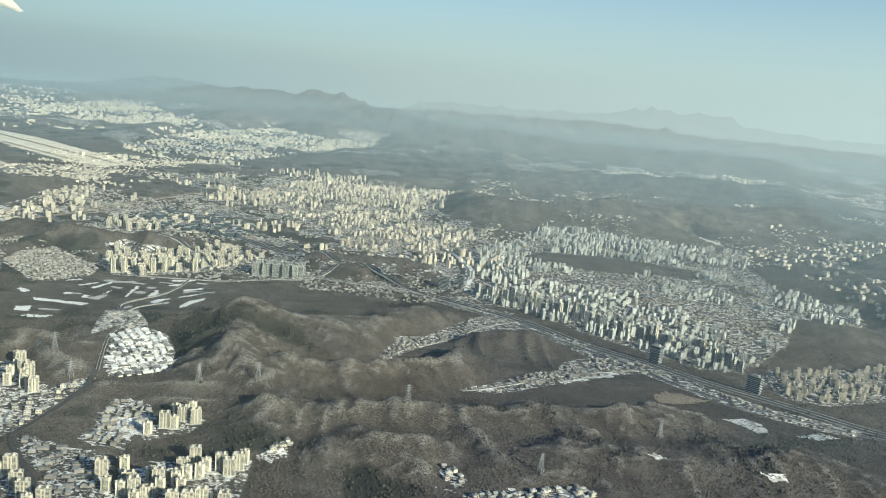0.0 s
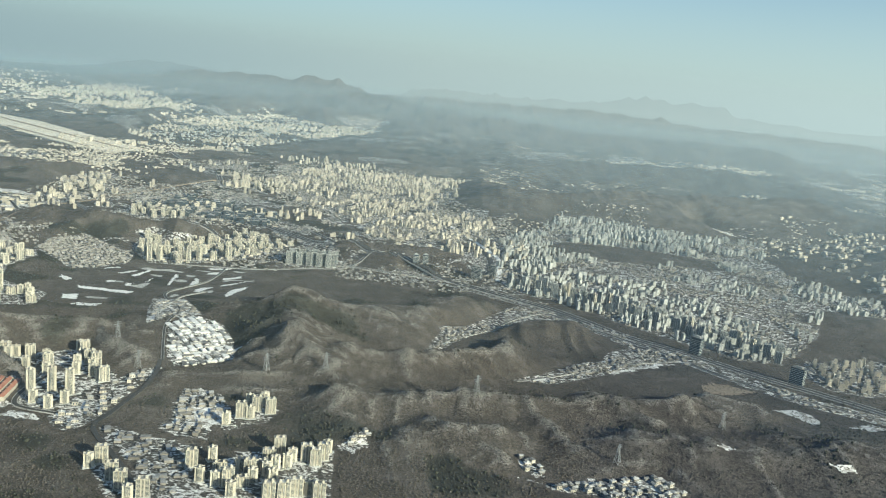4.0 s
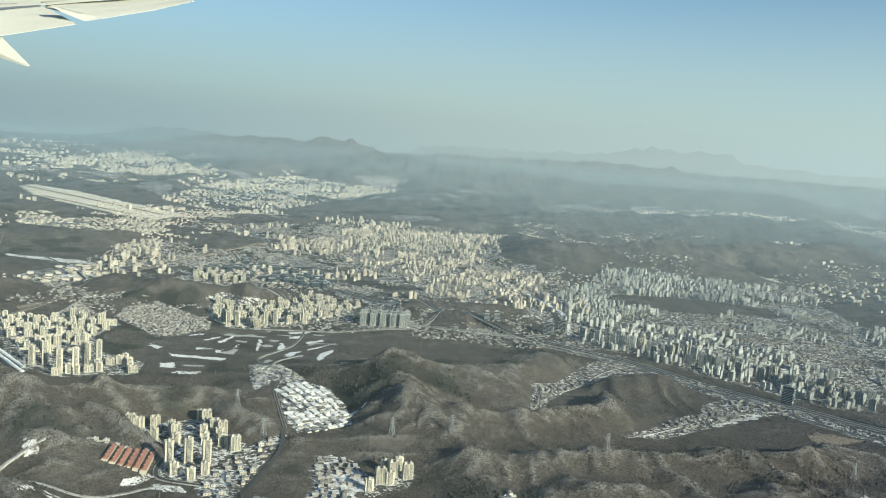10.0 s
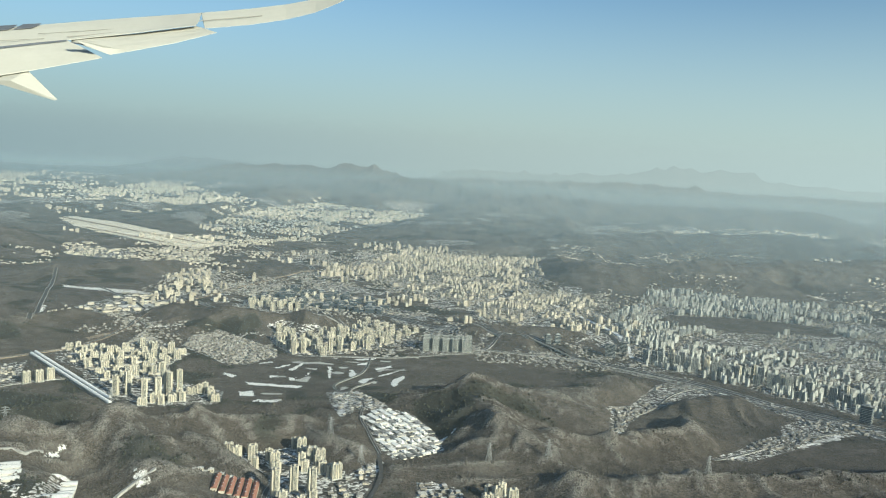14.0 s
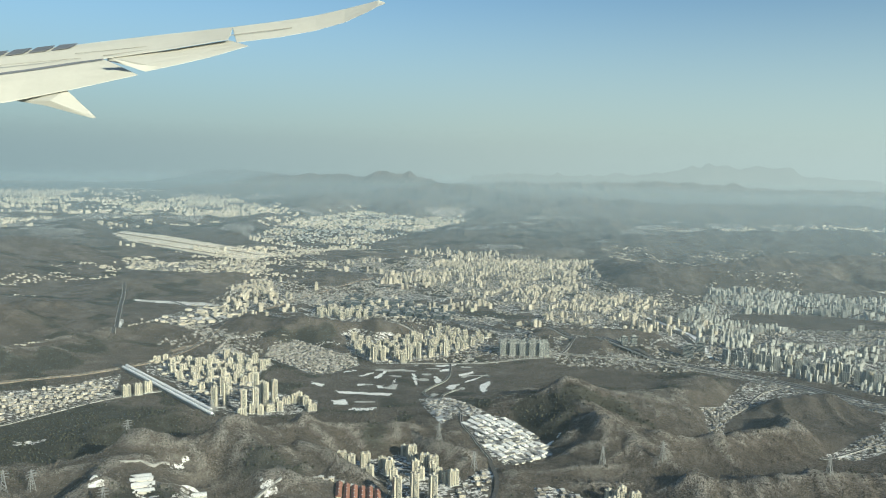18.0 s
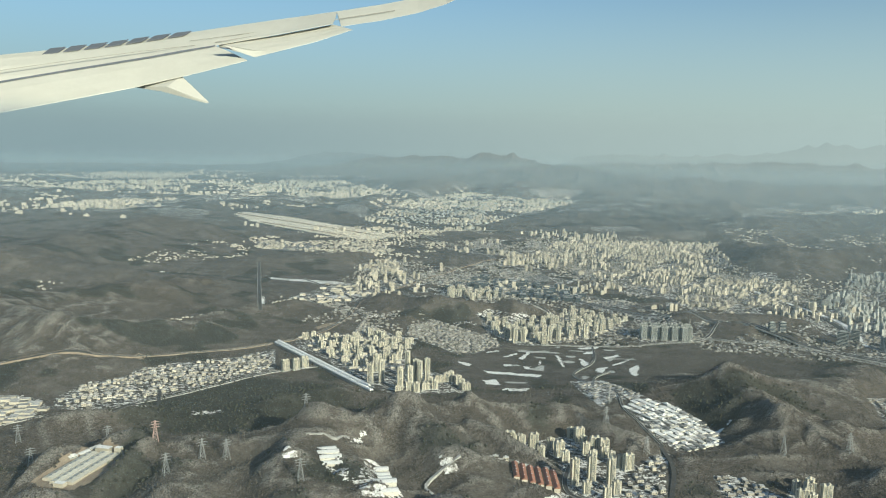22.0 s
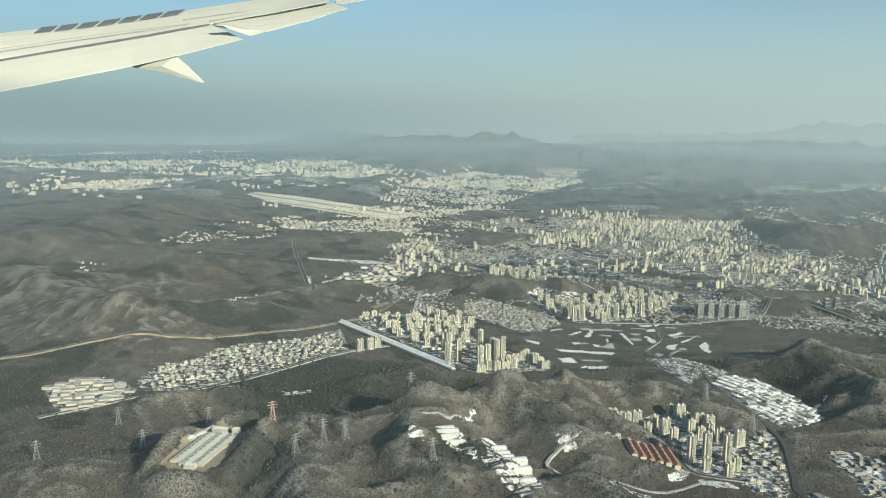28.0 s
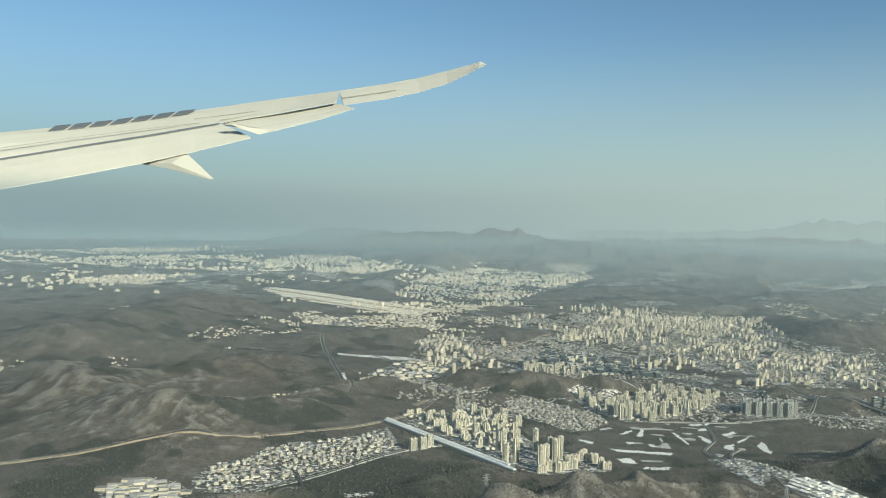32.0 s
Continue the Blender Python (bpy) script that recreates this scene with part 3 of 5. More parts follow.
def build_ground():
    gx = stretched(-5400, -545, 300, 5400, 1.8, 1.03)
    gy = stretched(205, 206, 600, 5400, 1.8, 1.014)
    gy = np.r_[[-5000, -3000, -1500, -700, -300, -100, 0, 60, 100, 130, 150, 165, 180, 192], gy]
    X, Y = np.meshgrid(gx, gy)
    Z = height(X, Y)
    ny, nx = X.shape
    k = np.arange(ny * nx).reshape(ny, nx)
    quads = np.stack([k[:-1, :-1], k[:-1, 1:], k[1:, 1:], k[1:, :-1]], -1).reshape(-1, 4)
    me = bpy.data.meshes.new("ground")
    me.vertices.add(nx * ny)
    me.vertices.foreach_set("co", np.stack([X, Y, Z], -1).ravel())
    me.loops.add(quads.size)
    me.loops.foreach_set("vertex_index", quads.ravel().astype(np.int32))
    me.polygons.add(len(quads))
    me.polygons.foreach_set("loop_start", np.arange(0, quads.size, 4, dtype=np.int32))
    me.polygons.foreach_set("use_smooth", np.ones(len(quads), bool))
    me.update(calc_edges=True)
    town = np.zeros(X.shape)
    for poly, margin in FLAT:
        if poly not in (GOLF, WORKS_HILL, FAR_FIELD):
            there = smooth(margin * 0.25, -margin * 0.15, inside(poly, X, Y))
            if margin >= 40:
                there = there * (poly not in (FAR_CITY, RIVER_CITY, WEST_CITY)) * (0.22 + 0.55 * lattice(X / margin, Y / margin, 33) + 0.25 * lattice(X / 9, Y / 9, 34))
            town = np.maximum(town, there)
    town = town * smooth(-6, 6, inside(PARK_HILL, X, Y))
    far = smooth(900, 1500, Y) * 0.55 * smooth(0.62, 0.70, lattice(X / 90, Y / 90, 31)) * smooth(40, 15, Z)
    plain_lots = smooth(560, 640, Y) * smooth(1400, 1200, Y) * smooth(-470, -400, X) * smooth(90, 30, X) * smooth(2.5, 0.5, Z)
    far = np.maximum(far, plain_lots * 0.8 * smooth(0.50, 0.60, 0.6 * lattice(X / 30, Y / 30, 35) + 0.4 * lattice(X / 9, Y / 9, 36)))
    pine = smooth(0.54, 0.74, 0.6 * lattice(X / 40, Y / 40, 41) + 0.4 * lattice(X / 14, Y / 14, 42))
    pine = pine * (1 - 0.6 * smooth(-40, 40, X))
    pine = np.maximum(pine, smooth(20, 0, np.hypot((X + 385) / 1.5, Y - 385) - 40))
    snow = 0.5 * smooth(0.72, 0.82, lattice(X / 9, Y / 9, 51)) * smooth(8, -8, inside(GOLF, X, Y))
    for key, value in (("town", np.maximum(town, far)), ("pine", pine), ("snow", snow)):
        me.attributes.new(key, "FLOAT", "POINT").data.foreach_set("value", value.ravel())
    level = Z.copy()
    for _ in range(5):
        level[1:-1, 1:-1] = (level[:-2, 1:-1] + level[2:, 1:-1] + level[1:-1, :-2] + level[1:-1, 2:]) / 4
    crest = smooth(0.06, 0.40, Z - level) * smooth(2.0, 5.0, Z) * 0.6 * smooth(640, 560, Y)
    me.attributes.new("crest", "FLOAT", "POINT").data.foreach_set("value", crest.ravel())
    me.materials.append(GROUND)
    return tagged(new("ground", me), "brown wooded winter hills and snowy valley floors", "ground", kind="structure")


build_ground()



# ---- haze sheets and glowing rings ----


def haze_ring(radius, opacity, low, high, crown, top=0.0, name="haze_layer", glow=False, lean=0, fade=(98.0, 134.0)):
    """A see-through sheet standing in for mist all round the country flown over, leaning outwards as it rises to catch
    more sun.
    """
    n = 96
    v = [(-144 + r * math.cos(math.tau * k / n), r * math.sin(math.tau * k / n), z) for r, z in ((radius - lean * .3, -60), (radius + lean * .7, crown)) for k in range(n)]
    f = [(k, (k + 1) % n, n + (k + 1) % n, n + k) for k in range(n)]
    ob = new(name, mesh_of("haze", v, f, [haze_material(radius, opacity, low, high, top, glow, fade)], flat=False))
    return tagged(ob, "see-through sheet tinted as blue-grey haze, glowing where far off", "haze", kind="structure")


# Haze added as tinted sheets that pale and blue the land behind.
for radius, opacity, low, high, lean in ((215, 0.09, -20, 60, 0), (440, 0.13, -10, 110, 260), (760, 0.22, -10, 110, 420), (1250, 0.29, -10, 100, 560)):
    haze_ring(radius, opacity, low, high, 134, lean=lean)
# Distance haze added as self-glowing rings, out to the sky's edge.
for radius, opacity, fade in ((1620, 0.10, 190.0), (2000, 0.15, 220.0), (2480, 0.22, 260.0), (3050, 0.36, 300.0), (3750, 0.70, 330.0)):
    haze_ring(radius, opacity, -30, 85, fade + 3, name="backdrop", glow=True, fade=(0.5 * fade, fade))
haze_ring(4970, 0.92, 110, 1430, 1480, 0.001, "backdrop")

# ---- shapes of the buildings ----
SLAB = fused(prism([(-.5, -.5), (-.1, -.5), (-.1, -.38), (.1, -.38), (.1, -.5), (.5, -.5), (.5, .5), (-.5, .5)], -.15, 1), box(-.12, .12, -.2, .3, 1, 1.07))
NOTCHED = fused(prism([(-.5, -.25), (-.25, -.25), (-.25, -.5), (.25, -.5), (.25, -.25), (.5, -.25), (.5, .3), (.2, .3), (.2, .5), (-.2, .5), (-.2, .3), (-.5, .3)], -.15, 1), box(-.2, .2, -.15, .2, 1, 1.06))
ANGLED = fused(prism([(-.5, -.5), (.5, -.5), (.5, -.1), (0, -.1), (0, .5), (-.5, .5)], -.15, 1), box(-.4, -.1, -.4, -.1, 1, 1.06))
HALL = box(-.5, .5, -.5, .5, -.4, 1)
HOUSE = gable(-.5, .5, -.5, .5, -.6, .7, .35)
STEPPED = fused(box(-.5, .5, -.5, .5, -.5, .8), box(-.3, .2, -.3, .3, .8, 1.1))
KINDS = [SLAB, NOTCHED, ANGLED, HALL, HOUSE, STEPPED]


def tower_kind(wide, deep, tall, floors, notched, wall, glass_bays):
    """An apartment tower with its parts, built once and then copied."""
    root = new("apartment_tower")
    if notched:
        w, d = wide / 2, deep / 2
        plan = [(-w, -d * .5), (-w * .5, -d * .5), (-w * .5, -d), (w * .5, -d), (w * .5, -d * .5), (w, -d * .5), (w, d * .6), (w * .4, d * .6), (w * .4, d), (-w * .4, d), (-w * .4, d * .6), (-w, d * .6)]
    else:
        w, d = wide / 2, deep / 2
        plan = [(-w, -d), (-w * .36, -d), (-w * .36, -d * .72), (-w * .2, -d * .72), (-w * .2, -d), (w * .2, -d), (w * .2, -d * .72), (w * .36, -d * .72), (w * .36, -d), (w, -d), (w, d), (w * .12, d), (w * .12, d * 1.25), (-w * .12, d * 1.25), (-w * .12, d), (-w, d)]
    v, f, i = prism(plan, -2.0, tall)
    part("walls", mesh_of("tower_walls", v, f, [wall, ROOF], i), root)
    rim = fused(*[box(min(a[0], b[0]) - .06, max(a[0], b[0]) + .06, min(a[1], b[1]) - .06, max(a[1], b[1]) + .06, tall, tall + .22) for a, b in zip(plan, plan[1:] + plan[:1])])
    part("parapet", mesh_of("tower_parapet", rim[0], rim[1], [wall, ROOF], rim[2]), root)
    for x in ((0,) if notched else (-wide * .28, wide * .28)):
        h = fused(box(x - .45, x + .45, -.5, .5, tall, tall + .75), box(x - .2, x + .2, -.2, .2, tall + .75, tall + 1.05))
        part("lift_house", mesh_of("lift_house", h[0], h[1], [wall, ROOF], h[2]), root, "flat-roofed lift house on the roof")
    step = tall / floors
    spots = [(k, -deep / 2, 1) for k in glass_bays] + [(k, deep / 2, -1) for k in glass_bays]
    for x, y, face in spots:
        if notched:
            x, y = x * .5, y * (1.0 if face == 1 else 1.0)
        panes = fused(*[box(x - .3, x + .3, y - .035, y + .035, (k + .3) * step, (k + .85) * step) for k in range(floors)])
        part("window_column", mesh_of("window_column", panes[0], panes[1], [GLASS], [0] * len(panes[1])), root, "dark glazed balcony windows, storey over storey")["kind"] = "stuff"
    for x in (-wide / 2, wide / 2):
        y0 = .02 * deep
        panes = fused(*[box(x - .035, x + .035, y0 - .3, y0 + .3, (k + .35) * step, (k + .8) * step) for k in range(floors)])
        part("end_window_column", mesh_of("end_windows", panes[0], panes[1], [GLASS], [0] * len(panes[1])), root)["kind"] = "stuff"
    foot = box(-wide * .6, wide * .6, -deep * .62, deep * .66, -2.0, .32)
    part("podium", mesh_of("podium", foot[0], foot[1], [WALL_COOL, ROOF], foot[2]), root)
    return root


WALL_WARM = plain("cream_paint", (0.54, 0.495, 0.385), (0.70, 0.65, 0.525), 0.4, 0.85, per_piece=0.2)
TOWERS = {
    "tall": tower_kind(3.3, 3.0, 13.5, 28, True, WALL_WARM, (-1.2, 0, 1.2)),
    "high": tower_kind(3.6, 3.0, 11.3, 24, True, WALL_WARM, (-1.2, 0, 1.2)),
    "slab": tower_kind(4.4, 2.4, 6.8, 15, False, WALL_WARM, (-1.7, -1.1, 0, 1.1, 1.7)),
    "mid": tower_kind(3.5, 2.5, 5.4, 12, True, WALL_WARM, (-1.0, 0, 1.0)),
    "block": tower_kind(5.0, 2.2, 3.9, 9, False, WALL_WARM, (-2.0, -1.2, 0, 1.2, 2.0)),
    "row": tower_kind(4.0, 2.6, 10.0, 20, False, WALL_COOL, (-1.5, -1.0, 0, 1.0, 1.5)),
    "grey": tower_kind(5.0, 2.5, 10.5, 22, False, WALL_COOL, (-2.0, -1.2, 0, 1.2, 2.0)),
    "grey_low": tower_kind(4.4, 2.4, 7.6, 16, False, WALL_COOL, (-1.7, -1.1, 0, 1.1, 1.7)),
}
WORDS = {
    "tall": "very tall slim cream apartment tower with balcony windows", "high": "tall cream apartment tower on the snowy valley floor",
    "slab": "cream slab apartment block with a snowy flat roof", "mid": "middle-height cream apartment tower with a snowy roof",
    "row": "grey-cream apartment slab in a close row on the shelf",
    "block": "low wide cream apartment block with a snowy roof", "grey": "tall grey apartment slab beside the motorway",
    "grey_low": "grey apartment slab among the city's towers",
}
USED = set()


def tower(kind, x, y, turn, group):
    z = ground_z(x, y)
    ob = TOWERS[kind]
    m = pose(x, y, z, 0, 0, turn)
    if kind in USED:
        ob = copy_thing(ob, m)
    else:
        USED.add(kind)
        ob.matrix_basis = m
    tagged(ob, WORDS[kind], "apartment building", group)
    return ob


# ---- apartment towers near the flight ----
for k, (x, y) in enumerate([(-227, 354), (-223, 356), (-221, 345), (-216, 355), (-212, 343), (-208, 354), (-204, 347), (-201, 339), (-199, 369), (-195, 365), (-193, 358), (-192, 350), (-188, 354), (-189, 342), (-184, 347), (-184, 352), (-181, 341), (-177, 338), (-174, 336)]):
    tower("mid" if k % 3 else "slab", x, y, (12, 20, 30, 24)[k % 4], "apartments in the south valley")
for k, (x, y) in enumerate([(-197, 317), (-190, 321), (-182, 320), (-192, 309), (-184, 305), (-180, 311)]):
    tower("high" if k < 3 else "mid", x, y, (35, 28)[k % 2], "apartments in the south valley")
for k, (x, y) in enumerate([(-112, 307), (-108, 315), (-104, 315), (-103, 323), (-101, 330), (-97, 322), (-107, 327)]):
    tower("slab" if k % 2 else "mid", x, y, 20, "apartments by the east village")
for k, (x, y) in enumerate([(-109, 260), (-115, 270), (-109, 276), (-104, 268), (-103, 258), (-99, 259), (-96, 252), (-94, 259), (-97, 270), (-93, 267), (-91, 263), (-90, 272), (-87, 268), (-83, 252), (-84, 264), (-89, 282), (-85, 274)]):
    tower(("mid", "slab", "mid", "block")[k % 4], x, y, (15, 24, 32)[k % 3], "apartments under the flight")
for k, (x, y) in enumerate([(-86, 287), (-81, 276), (-78, 253), (-74, 256), (-80, 281), (-75, 283), (-71, 280), (-70, 258), (-66, 255), (-69, 285), (-68, 291), (-138, 255), (-133, 250), (-128, 243), (-124, 246), (-146, 266), (-149, 262)]):
    tower(("slab", "mid", "slab")[k % 3], x, y, (15, 24, 18)[k % 3], "apartments under the flight")
for k, (x, y) in enumerate([(-317, 442), (-311, 445), (-297, 433), (-301, 473), (-294, 446), (-292, 454), (-289, 451), (-286, 459), (-320, 467)]):
    tower("tall" if k % 4 else "high", x, y, (10, 40, 25)[k % 3], "tall towers of the tunnel valley")
for k, (x, y) in enumerate([(-296, 427), (-292, 433), (-287, 432), (-283, 438), (-278, 441), (-282, 447), (-278, 456), (-274, 459), (-272, 464), (-269, 460), (-266, 455), (-263, 447), (-260, 444)]):
    tower("block" if k % 3 == 0 else "mid", x, y, (20, 35)[k % 2], "lower blocks of the tunnel valley")
x, y = plots(BLOCK_FIELD, 9.4, 0.7, 63, 0.35, 0.85)
for k, (a, b) in enumerate(zip(x, y)):
    tower(("block", "mid", "block", "slab", "mid")[k % 5], a, b, (40, 48, 30)[k % 3], "blocks of the tunnel valley")
for x, y in ((-372, 448), (-367, 453), (-364, 460)):
    tower("slab", x, y, 45, "three blocks by the tunnel")
x, y = plots(MIDDLE_TOWERS, 9.6, 0.5, 61, 0.3, 0.9)
for k, (a, b) in enumerate(zip(x, y)):
    tower("high" if b - 0.35 * a < 680 and k % 3 else ("slab", "block", "mid")[k % 3], a, b, (25, 40, 10)[k % 3], "towers of the middle valley")
for k in range(20):
    tower("row", -145 + 3.9 * (k % 10), 620 + 0.3 * (k % 10) + (k // 10) * 11 + (k % 2) * 3, 10, "row of slabs on the hill's shelf")
x, y = plots(GATE_TOWERS, 8.5, 0.5, 62, 0.25, 0.85)
for k, (a, b) in enumerate(zip(x, y)):
    tower(("slab", "mid")[k % 2], a, b, 30, "towers by the junction")
# front rows of the new town, along the motorway
for row, count in ((0, 30), (1, 26)):
    for k in range(count):
        t = (k + .5 + .3 * math.sin(k * 2.7 + row)) / count
        x, y = 30 + 176 * t + row * 7, 632 - 128 * t + 14 * math.sin(t * 3.1) + row * 9
        if k % 7 != 5:
            tower(("grey", "grey_low", "grey", "high")[(k * 5 + row) % 4], x, y, -45 + (k * 37 % 9) * 4, "front towers of the new town")

# ---- joined buildings farther off ----


def town(name, poly, gap, turn, seed, sizes, kinds, label, keep=1.0, mats=(WALL, ROOF), jitter=0.25, clump=0.0, streets=0.0, bare=()):
    """sizes: least and most of width, depth, height; clump: how far building stops between clusters."""
    rnd = np.random.RandomState(seed)
    x, y = plots(poly, gap, turn, seed, jitter, keep)
    if clump:
        ok = 0.7 * lattice(x / (gap * 7), y / (gap * 7), seed) + 0.3 * lattice(x / (gap * 2.5), y / (gap * 2.5), seed + 1) > clump
        x, y = x[ok], y[ok]
    for outline in bare:
        ok = inside(outline, x, y) > 0
        x, y = x[ok], y[ok]
    if streets:
        c, s = math.cos(turn), math.sin(turn)
        u, v = x * c + y * s, y * c - x * s
        ok = ((u / streets) % 1 > 0.16) & ((v / streets) % 1 > 0.13)
        x, y = x[ok], y[ok]
    z = height(x, y)
    (w0, w1), (d0, d1), (h0, h1) = sizes
    local = lattice(x / 40, y / 40, seed)
    swing = np.round(lattice(x / (gap * 6), y / (gap * 6), seed + 5) * 5) / 5 * 1.6 if clump else np.zeros(len(x))
    rows = []
    for a, b, c, e, g in zip(x, y, z, local, swing):
        tall = h0 + (h1 - h0) * (0.6 * e + 0.4 * rnd.rand())
        rows.append((kinds[rnd.randint(len(kinds))], a, b, c, turn + g + rnd.choice([0, 0, 0, math.pi / 2]) + rnd.uniform(-.12, .12), rnd.uniform(w0, w1), rnd.uniform(d0, d1), tall))
    return scattered(name, KINDS, rows, list(mats), label, "buildings")


def sprinkled(name, bounds, gap, seed, grain, above, low, sizes, kinds, label, mats=(WALL, ROOF)):
    """Hamlets and sheds on low ground, where a broad pattern lets them stand."""
    x0, x1, y0, y1 = bounds
    rnd = np.random.RandomState(seed)
    n = int((x1 - x0) * (y1 - y0) / gap**2)
    x, y = rnd.uniform(x0, x1, n), rnd.uniform(y0, y1, n)
    ok = lattice(x / grain, y / grain, seed) * 0.6 + lattice(x / grain * 3, y / grain * 3, seed + 1) * 0.4 > above
    x, y = x[ok], y[ok]
    z = height(x, y)
    ok = z < low
    (w0, w1), (d0, d1), (h0, h1) = sizes
    rows = [(kinds[rnd.randint(len(kinds))], a, b, c, rnd.choice([0.3, 0.5, 1.9, -0.6]), rnd.uniform(w0, w1), rnd.uniform(d0, d1), rnd.uniform(h0, h1)) for a, b, c in zip(x[ok], y[ok], z[ok])]
    return scattered(name, KINDS, rows, list(mats), label, "buildings")


LOW = ((1.3, 2.5), (1.1, 1.8), (0.6, 1.6))
town("villas", VILLAS_WEST, 2.9, 0.7, 39, LOW, [4, 5, 3], "dense low white-roofed houses on a slope", 0.85, (VILLAGE_WALL, ROOF), jitter=0.35)
town("villas", VILLAS_EAST, 3.0, 0.5, 11, LOW, [4, 5, 3], "dense low white-roofed houses in a side valley", 0.85, (VILLAGE_WALL, ROOF), jitter=0.35)
town("workshops", WEST_WORKS, 6, 0.4, 13, ((4, 8), (2.5, 4), (1, 2)), [3], "long snowy workshop roofs")
town("houses", EAST_VILLAGE, 3.8, 0.2, 15, ((1.4, 3.4), (1.2, 2.2), (0.6, 1.7)), [3, 5, 4], "snowy sheds and low houses", 0.7, (VILLAGE_WALL, ROOF), jitter=0.3)
town("houses", SOUTH_YARDS, 3.6, 0.3, 40, ((1.6, 4.2), (1.3, 2.6), (0.6, 1.5)), [3, 5, 3], "snowy workshops and low blocks beside the stream", 0.6, (VILLAGE_WALL, ROOF), jitter=0.35)
town("houses", FARM, 3.2, 0.9, 41, ((1.4, 3.6), (1.1, 2.2), (0.5, 1.1)), [3, 4], "snowy farm sheds above the shed field", 0.6, (VILLAGE_WALL, ROOF), jitter=0.35)
town("houses", VALLEY_VILLAGE, 2.9, 0.6, 17, LOW, [4, 5, 3], "low snowy houses in a narrow valley", 0.8, (VILLAGE_WALL, ROOF), jitter=0.45, clump=0.42)
town("houses", FOOT_VILLAGE, 2.9, 0.4, 18, LOW, [4, 5, 3], "low snowy houses at the hill's foot", 0.8, (VILLAGE_WALL, ROOF), jitter=0.45, clump=0.42)
# Grey walls here put the towers' shaded faces and haze into the colour.
town("apartments", NEW_TOWN, 6.3, -0.75, 19, ((1.8, 3.6), (1.5, 2.1), (2.4, 7.6)), [0, 1, 1, 2], "rows of pale apartment towers", 0.9, (WALL_COOL, CITY_ROOF), jitter=0.36, clump=0.42, streets=46, bare=[PARK_HILL])
town("apartments", NEW_TOWN_EAST, 6.0, -0.5, 42, ((1.8, 3.6), (1.5, 2.1), (3.0, 7.0)), [0, 1, 1, 2], "rows of pale apartment towers", 0.6, (WALL, CITY_ROOF), jitter=0.4)
town("terraces", NEW_TOWN_EAST, 3.6, -0.5, 43, ((1.6, 3.6), (1.0, 2.0), (0.6, 1.7)), [3, 5, 4], "low blocks between the towers", 0.5, (VILLAGE_WALL, ROOF), jitter=0.3)
town("terraces", NEW_TOWN, 3.0, -0.75, 20, ((1.3, 2.6), (1.0, 1.6), (0.6, 1.7)), [3, 5, 4], "low blocks between the towers", 0.5, (VILLAGE_WALL, CITY_ROOF), jitter=0.2, clump=0.44, streets=26, bare=[PARK_HILL])
town("apartments", MID_CITY, 6.8, -0.4, 21, ((1.8, 4.0), (1.5, 2.2), (2.0, 6.8)), [0, 0, 1, 2], "rows of cream apartment towers", 0.85, (WALL, CITY_ROOF), jitter=0.36, clump=0.36, streets=70)
town("terraces", MID_CITY, 4.2, -0.4, 22, ((1.6, 4), (1.2, 2.4), (0.7, 2.0)), [3, 5], "low blocks between the towers", 0.7, (VILLAGE_WALL, ROOF), streets=70)
town("apartments", FAR_CITY, 10.5, 0.2, 23, ((2.4, 6.5), (1.8, 3.2), (1.6, 6.5)), [0, 1, 2, 3], "far city of pale blocks", 0.52, (WALL, CITY_ROOF), clump=0.40, jitter=0.45)
town("terraces", FAR_CITY, 8.5, 0.2, 34, ((2.5, 6), (2, 4), (1.0, 2.4)), [3, 5], "far low roofs", 0.34, (WALL_COOL, ROOF), jitter=0.45, clump=0.36)
town("apartments", RIVER_CITY, 15, 0.3, 24, ((3, 9), (2.5, 4), (3, 10)), [0, 1, 2, 3], "far hazy city of pale towers", 0.42, clump=0.46, jitter=0.45)
town("terraces", RIVER_CITY, 16, 0.3, 35, ((4, 8), (2, 4), (1.5, 3)), [3, 5], "far low roofs", 0.3, (WALL_COOL, ROOF), jitter=0.45, clump=0.3)
town("apartments", WEST_CITY, 18, 0.3, 44, ((4, 11), (2.5, 5), (3, 11)), [0, 1, 2, 3], "far hazy city of pale towers", 0.42, clump=0.48, jitter=0.45)
town("apartments", WEST_SUBURB, 14, 0.3, 45, ((5, 11), (2.5, 4), (2, 6)), [0, 3, 2], "far pale slabs in rows", 0.8, clump=0.46, jitter=0.35)
town("terraces", AIRFIELD_TOWN, 7.5, 0.4, 46, ((2, 7), (1.6, 4), (0.8, 3)), [3, 5, 3], "pale sheds and blocks beside the airfield", 0.55, jitter=0.45, clump=0.44)
town("apartments", NORTH_BLOCKS, 7.5, 0.4, 47, ((2, 4.5), (1.6, 3), (1.5, 6)), [0, 1, 3], "pale blocks north of the junction", 0.7, jitter=0.45, clump=0.25)
town("offices", TECH_PARK, 13, 0.1, 25, ((6, 11), (4, 7), (3, 6)), [3, 2, 5], "dark glassy office blocks", 0.8, (GLASS, ROOF))
town("terraces", TECH_PARK, 9, 0.1, 36, ((3, 6), (2, 4), (1, 2)), [3, 5], "snowy low blocks", 0.6)
town("houses", CROSSING, 8, 0.4, 32, ((3, 8), (2, 5), (1, 3)), [3, 5], "snowy sheds by the junction", 0.5)
